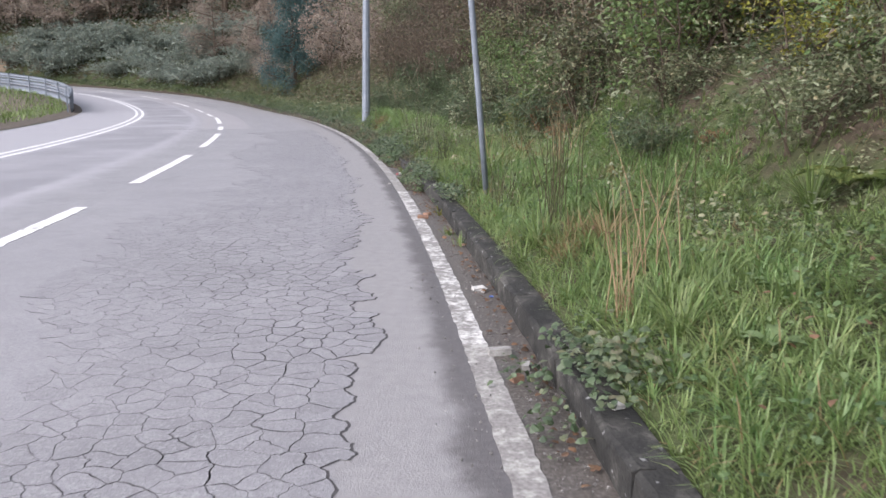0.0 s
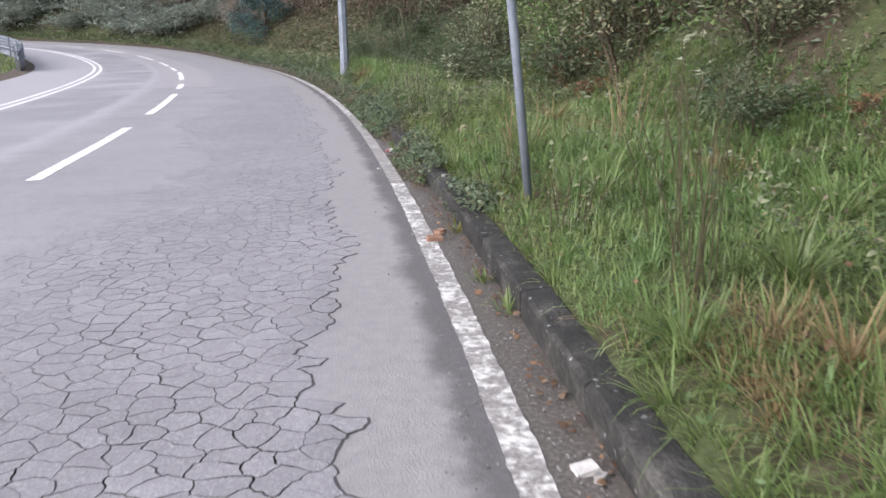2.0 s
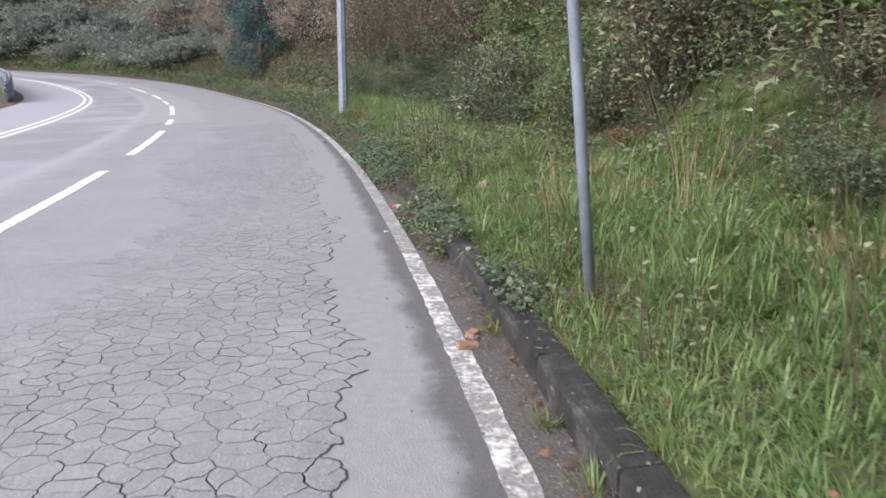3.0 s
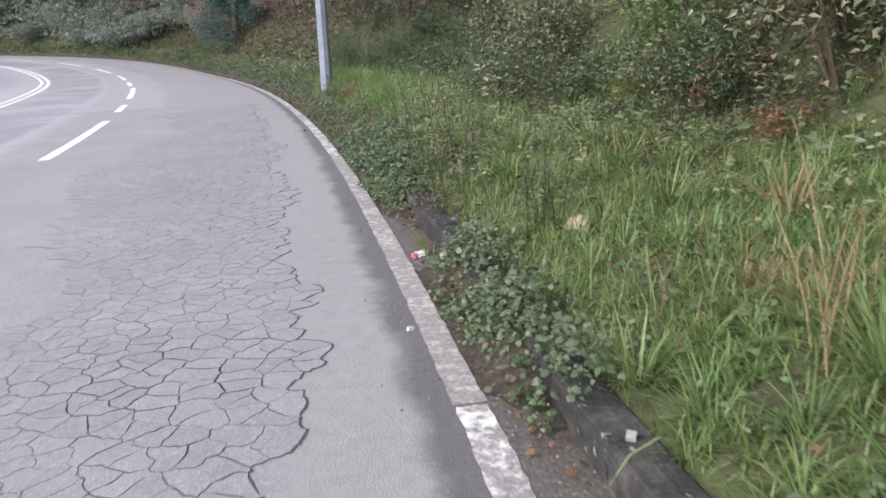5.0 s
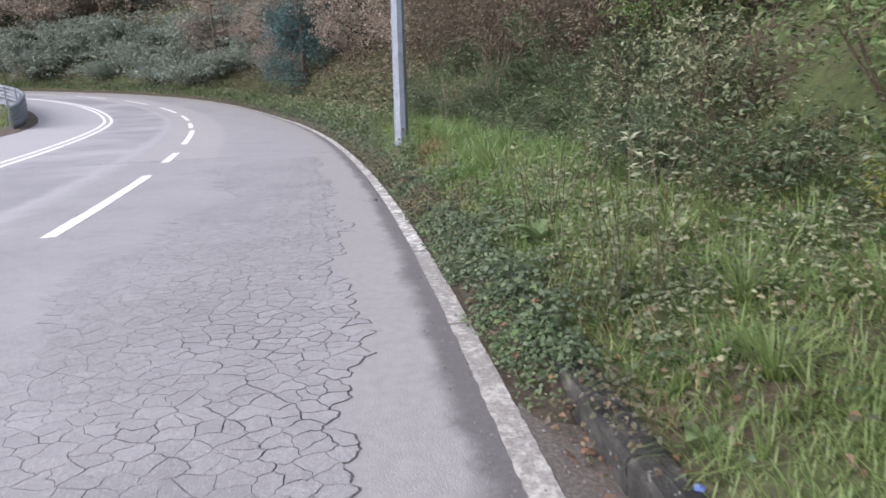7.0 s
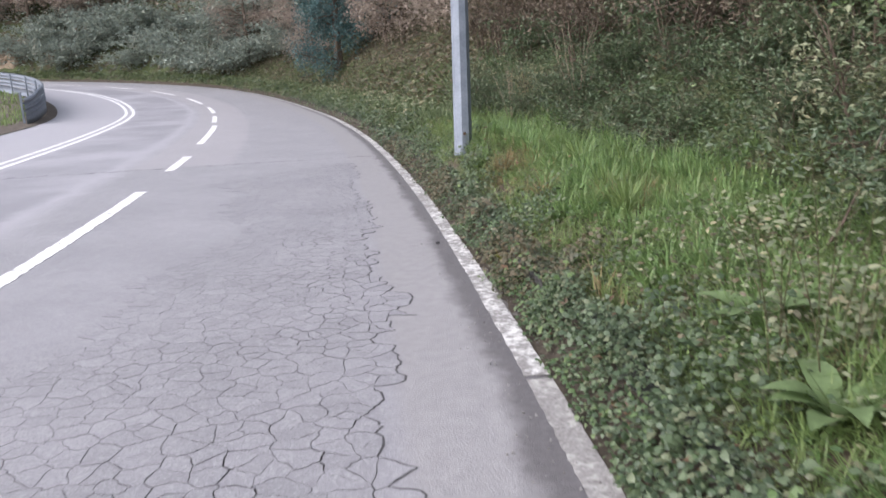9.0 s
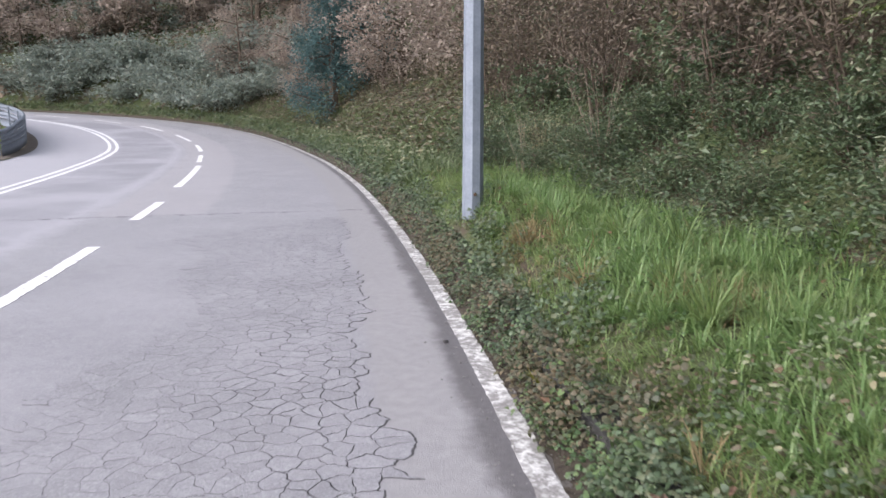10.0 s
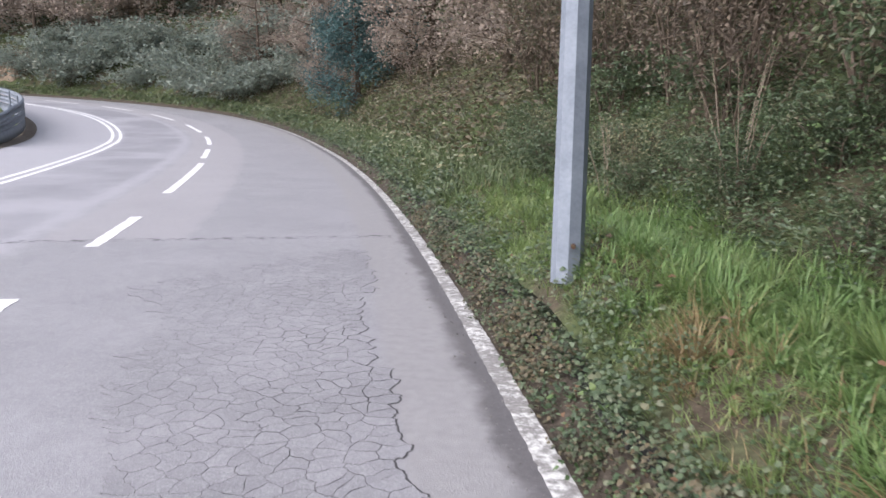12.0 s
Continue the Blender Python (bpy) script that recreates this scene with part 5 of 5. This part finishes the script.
def bottle_cap(s, v):
    """A crimped crown cap lying upside down: a shallow dish with a fluted skirt."""
    x, y = xy(s, v)
    bm = bmesh.new()
    rings = []
    for r, z, flute in ((0.004, 0.0012, 0.0), (0.0125, 0.001, 0.0), (0.0138, 0.0028, 0.0), (0.0152, 0.0062, 0.0012), (0.0146, 0.0062, 0.0012), (0.013, 0.003, 0.0), (0.004, 0.002, 0.0)):
        rings.append([bm.verts.new(((r + flute * (k % 2)) * math.cos(k * math.pi / 21), (r + flute * (k % 2)) * math.sin(k * math.pi / 21), z)) for k in range(42)])
    for a, b in zip(rings, rings[1:]):
        for k in range(42):
            bm.faces.new((a[k], a[(k + 1) % 42], b[(k + 1) % 42], b[k]))
    bm.faces.new(rings[0][::-1]), bm.faces.new(rings[-1])
    ob = part("bottle_cap", bm, M_BLUE)
    ob.matrix_basis = pose(float(x), float(y), 0.004, 5, 3, 40)
    return tagged(ob, "blue metal bottle cap lying in the gutter", "bottle cap")


bottle_cap(4.48, 0.22)


def dead_branch(s, v, length, yaw, tilt):
    """A thin dark branch that leans out of the grass, with two short side twigs."""
    x, y = xy(s, v)
    bm = bmesh.new()
    d = Vector((math.cos(yaw) * math.sin(tilt), math.sin(yaw) * math.sin(tilt), math.cos(tilt)))
    pts = [d * length * q + Vector((0.02 * math.sin(5 * q), 0.015 * math.sin(7 * q + 1), 0)) for q in (0, 0.3, 0.6, 1.0)]
    tube(bm, pts, [0.010, 0.008, 0.006, 0.003], 6)
    for q, side in ((1, 0.12), (2, -0.09)):
        tube(bm, [pts[q], pts[q] + Vector((side, side * 0.5, 0.07))], [0.004, 0.002], 5)
    ob = part("dead_branch", bm, M_TWIG)
    ob.matrix_basis = Matrix.Translation((float(x), float(y), float(verge_z(s, v)) - 0.02))
    return tagged(ob, "thin dark dead branch leaning out of the grass", "branch")


dead_branch(16.3, 1.57, 0.75, 0.2, 0.45)
dead_branch(9.9, 2.3, 0.9, 2.4, 0.3)


def broad_weed(seed, s, v, count, length, label):
    """A rosette of broad leaves, each an arching blade folded along its midrib."""
    rnd = np.random.RandomState(seed)
    x, y = xy(s, v)
    root = tagged(empty("broad_leaf_weed", Matrix.Translation((float(x), float(y), float(verge_z(s, v)) - 0.01))), label, "weed")
    for i in range(count):
        a = 6.283 * i / count + rnd.uniform(-0.4, 0.4)
        d, side = Vector((math.cos(a), math.sin(a), 0)), Vector((-math.sin(a), math.cos(a), 0))
        ln, rise = length * rnd.uniform(0.7, 1.15), rnd.uniform(0.6, 1.5)
        bm = bmesh.new()
        rows = []
        for k in range(8):
            q = k / 7
            c = d * ln * q * (0.6 + 0.3 * q) + Vector((0, 0, ln * rise * (q - 0.62 * q * q)))
            w = ln * 0.17 * (0.12 + math.sin(math.pi * min(1, max(0.0, q - 0.12) / 0.88) ** 0.8)) * (q < 0.99) + 0.001
            e = Vector((0, 0, 0.25 * w + 0.004 * math.sin(9 * q + i)))
            rows.append([bm.verts.new(c + side * w + e), bm.verts.new(c), bm.verts.new(c - side * w + e)])
        for r0, r1 in zip(rows, rows[1:]):
            bm.faces.new((r0[0], r0[1], r1[1], r1[0])), bm.faces.new((r0[1], r0[2], r1[2], r1[1]))
        part("leaf", bm, M_DOCK, root, smooth_faces=True)


for i, (s, v, n, ln) in enumerate(((15.55, 0.85, 8, 0.30), (14.8, 0.72, 9, 0.32), (15.0, 1.15, 7, 0.26), (17.2, 1.35, 6, 0.2), (18.6, 1.0, 6, 0.18), (3.2, 1.35, 7, 0.18), (2.6, 1.0, 6, 0.16), (6.7, 1.6, 6, 0.16), (12.0, 0.55, 5, 0.12), (20.6, 1.9, 6, 0.2))):
    broad_weed(450 + i, s, v, n, ln, "broad-leaved weed with arching pale green leaves" if ln > 0.25 else "small broad-leaved green weed in the grass")


def kerb_leaves():
    """Larger fallen autumn leaves caught in the growth over the kerb and on the verge."""
    rnd = np.random.RandomState(470)
    n = 150
    s, v = rnd.uniform(11.5, 24, n), 0.1 + 0.9 * rnd.rand(n) ** 1.5
    x, y = xy(s, v)
    c = np.stack([x, y, np.maximum(edge_z(s, v), road_z(s) + 0.14 * silted(s) * (v > 0.2)) + rnd.uniform(0.02, 0.12, n)], -1)
    a = rnd.uniform(0, 6.283, n)
    L = rnd.uniform(0.03, 0.065, n)
    ob = leaves("fallen_leaves", c, np.stack([np.cos(a), np.sin(a), rnd.normal(0, 0.3, n)], -1), np.stack([rnd.normal(-0.2, 0.4, n), rnd.normal(-0.2, 0.4, n), np.ones(n)], -1), L, L * 0.7, M_LEAFFALL)
    tagged(ob, "orange-brown autumn leaves caught over the kerb", "leaf litter", kind="stuff")


M_LEAFFALL = leaf_material("autumn_leaf", ((0.07, 0.045, 0.032), (0.12, 0.078, 0.052), (0.19, 0.105, 0.06), (0.15, 0.12, 0.085)), 0.7, 0.15)
kerb_leaves()

# ---- bare earth on the far slope ----
def earth_scar(s, v, w, h, seed):
    rnd = np.random.RandomState(seed)
    n = 12
    ss, vs = np.linspace(s - w / 2, s + w / 2, n), np.linspace(v, v + h, n)
    sg, vg = np.meshgrid(ss, vs, indexing="ij")
    edge = np.minimum(np.minimum(sg - ss[0], ss[-1] - sg) / w, np.minimum(vg - vs[0], vs[-1] - vg) / h)
    x, y = xy(sg + rnd.normal(0, 0.12, sg.shape), vg)
    z = verge_z(sg, vg) + np.where(edge < 0.02, -0.3, 0.35 + rnd.normal(0, 0.18, sg.shape))
    idx = np.arange(n * n).reshape(n, n)
    faces = np.stack([idx[:-1, :-1], idx[:-1, 1:], idx[1:, 1:], idx[1:, :-1]], -1).reshape(-1, 4)
    ob = link_mesh("earth_scar", np.stack([x, y, z], -1).reshape(-1, 3), faces, M_EARTH, shade=False)
    tagged(ob, "bare tan earth scar on the far slope", "earth bank", kind="structure")


earth_scar(83.8, 3.0, 1.3, 3.4, 1)
earth_scar(87.6, 2.6, 2.2, 2.6, 2)
earth_scar(83.0, 9.5, 2.4, 5.0, 3)


# ---- cracked asphalt: each piece between the cracks ----
def wiggle(p):
    x, y = p
    return (x + 0.011 * math.sin(31 * y + 9 * x) + 0.007 * math.sin(77 * x + 41 * y) + 0.004 * math.sin(150 * y - 60 * x),
            y + 0.011 * math.sin(29 * x - 7 * y + 1) + 0.007 * math.sin(71 * y - 37 * x + 2) + 0.004 * math.sin(140 * x + 70 * y))


def clip(poly, px, py, nx, ny):
    """The part of a polygon on the near side of the line through (px, py) with normal (nx, ny)."""
    out = []
    for (ax, ay), (bx, by) in zip(poly, poly[1:] + poly[:1]):
        da, db = (ax - px) * nx + (ay - py) * ny, (bx - px) * nx + (by - py) * ny
        if da <= 0:
            out.append((ax, ay))
        if da * db < 0:
            t = da / (da - db)
            out.append((ax + t * (bx - ax), ay + t * (by - ay)))
    return out


def dirty_sides(me):
    """The broken sides of the pieces carry the dirt of the cracks; the tops stay asphalt."""
    me.materials.append(M_CRACK)
    for p in me.polygons:
        p.material_index = 1 if len(p.vertices) == 4 and abs(p.normal.z) < 0.97 else 0


def cracked_pieces():
    rnd = random.Random(77)
    ds, dv = 0.105, 0.142
    ni, nj = int(28 / ds), int(2.3 / dv)
    pts = {}
    for i in range(-1, ni + 1):
        for j in range(-1, nj + 1):
            pts[i, j] = (-1.5 + (i + 0.5 + 0.5 * (j % 2) + rnd.uniform(-0.45, 0.45)) * ds, -2.75 + (j + 0.5 + rnd.uniform(-0.45, 0.45)) * dv)
    near_v, near_f, rest_v, rest_f, bed_v, bed_f = [], [], [], [], [], []
    count = 0
    for i in range(ni):
        for j in range(nj):
            cs, cv = pts[i, j]
            limit = -0.56 - 0.006 * cs + 0.07 * math.sin(1.9 * cs) + 0.04 * math.sin(5.1 * cs + 1)
            left = -2.35 + 0.35 * math.sin(0.7 * cs) + 0.15 * math.sin(2.3 * cs)
            if cv > limit or cv < left or cs > 25.2 - 0.9 * abs(cv + 0.8):
                continue
            poly = [(cs - 0.4, cv - 0.4), (cs + 0.4, cv - 0.4), (cs + 0.4, cv + 0.4), (cs - 0.4, cv + 0.4)]
            for a in range(-2, 3):
                for b in range(-2, 3):
                    if (a or b) and (i + a, j + b) in pts:
                        qs, qv = pts[i + a, j + b]
                        poly = clip(poly, (cs + qs) / 2, (cv + qv) / 2, qs - cs, qv - cv)
            if len(poly) < 3:
                continue
            ring, wide = [], []
            for (ax, ay), (bx, by) in zip(poly, poly[1:] + poly[:1]):
                mx, my = (ax + bx) / 2, (ay + by) / 2
                other = min(((i + a, j + b) for a in range(-2, 3) for b in range(-2, 3) if (a or b) and (i + a, j + b) in pts), key=lambda q: (pts[q][0] - mx) ** 2 + (pts[q][1] - my) ** 2)
                (i0, j0), (i1, j1) = sorted(((i, j), other))
                h = math.sin(12.9898 * i0 + 78.233 * j0 + 37.719 * i1 + 11.131 * j1) * 43758.5453
                h -= math.floor(h)
                outer = pts[other][1] > limit
                wide.append(0.9 if outer else 0.15 if h < 0.12 else 0.7 if h < 0.4 else 1.0)
                for k in range(4):
                    ring.append((ax + (bx - ax) * k / 4, ay + (by - ay) * k / 4))
            core = max(0.0, min(1.0, (cv - left) / 0.9, (25.4 - cs) / 4))
            if cs > 13:
                core *= max(0.0, 1 - 0.55 * min(1.0, (cs - 13) / 3) * min(1.0, max(0.0, (-1.15 - cv) / 0.5)))
            ring = [wiggle(p) for p in ring]
            top, low, bed = [], [], []
            for k, (px, py) in enumerate(ring):
                w = wide[k // 4] if k % 4 else max(0.3, min(wide[k // 4], wide[k // 4 - 1]))
                dx, dy = cs - px, cv - py
                d = max(1e-4, math.hypot(dx, dy))
                open_ = 0.55 if w == 0.9 else 0.5 + 0.5 * math.sin(3.1 * px + 1.3 * py) * math.sin(2.3 * py - 1.7 * px) + 0.35 * math.sin(11 * px + 17 * py)
                gap = max(0.0005, w * (0.0013 + 0.0027 * max(0.0, min(1.0, open_))) * (0.2 + 0.8 * core))
                low.append((px + dx / d * gap, py + dy / d * gap))
                top.append((px + dx / d * (gap + 0.0008), py + dy / d * (gap + 0.0008)))
                reach = 0.003 + 0.006 * core if w == 0.9 else 0.003 * core
                bed.append((px - dx / d * reach, py - dy / d * reach))
            n = len(ring)
            tops = np.array(top + low + bed)
            x, y = xy(tops[:, 0], tops[:, 1])
            z = [0.0032 + rnd.uniform(-0.0003, 0.0003)] * n + [0.0018] * n + [0.0016] * n
            co = list(zip(x.tolist(), y.tolist(), z))
            faces = [tuple(range(n))] + [(k, k + n, (k + 1) % n + n, (k + 1) % n) for k in range(n)]
            if faces and co:
                # counter-clockwise from above
                area = sum(co[k][0] * co[(k + 1) % n][1] - co[(k + 1) % n][0] * co[k][1] for k in range(n))
                if area < 0:
                    faces = [f[::-1] for f in faces]
            bed_f.append(tuple(range(len(bed_v), len(bed_v) + n)) if area > 0 else tuple(range(len(bed_v) + n - 1, len(bed_v) - 1, -1)))
            bed_v.extend(co[2 * n:])
            if 3.0 < cs < 7.6 and count < 300:
                count += 1
                near_v.append((co[: 2 * n], faces))
            else:
                o = len(rest_v)
                rest_v.extend(co[: 2 * n])
                rest_f.extend(tuple(q + o for q in f) for f in faces)
    link_mesh("crack_bed", bed_v, bed_f, M_CRACK, road, "dark dirt in the cracks", shade=False)
    ob = link_mesh("asphalt_pieces", rest_v, rest_f, M_PIECE, road, "network of cracked asphalt pieces", shade=False)
    dirty_sides(ob.data)
    ob["kind"] = "stuff"
    for co, faces in near_v:
        dirty_sides(link_mesh("asphalt_piece", co, faces, M_PIECE, road, shade=False).data)


cracked_pieces()
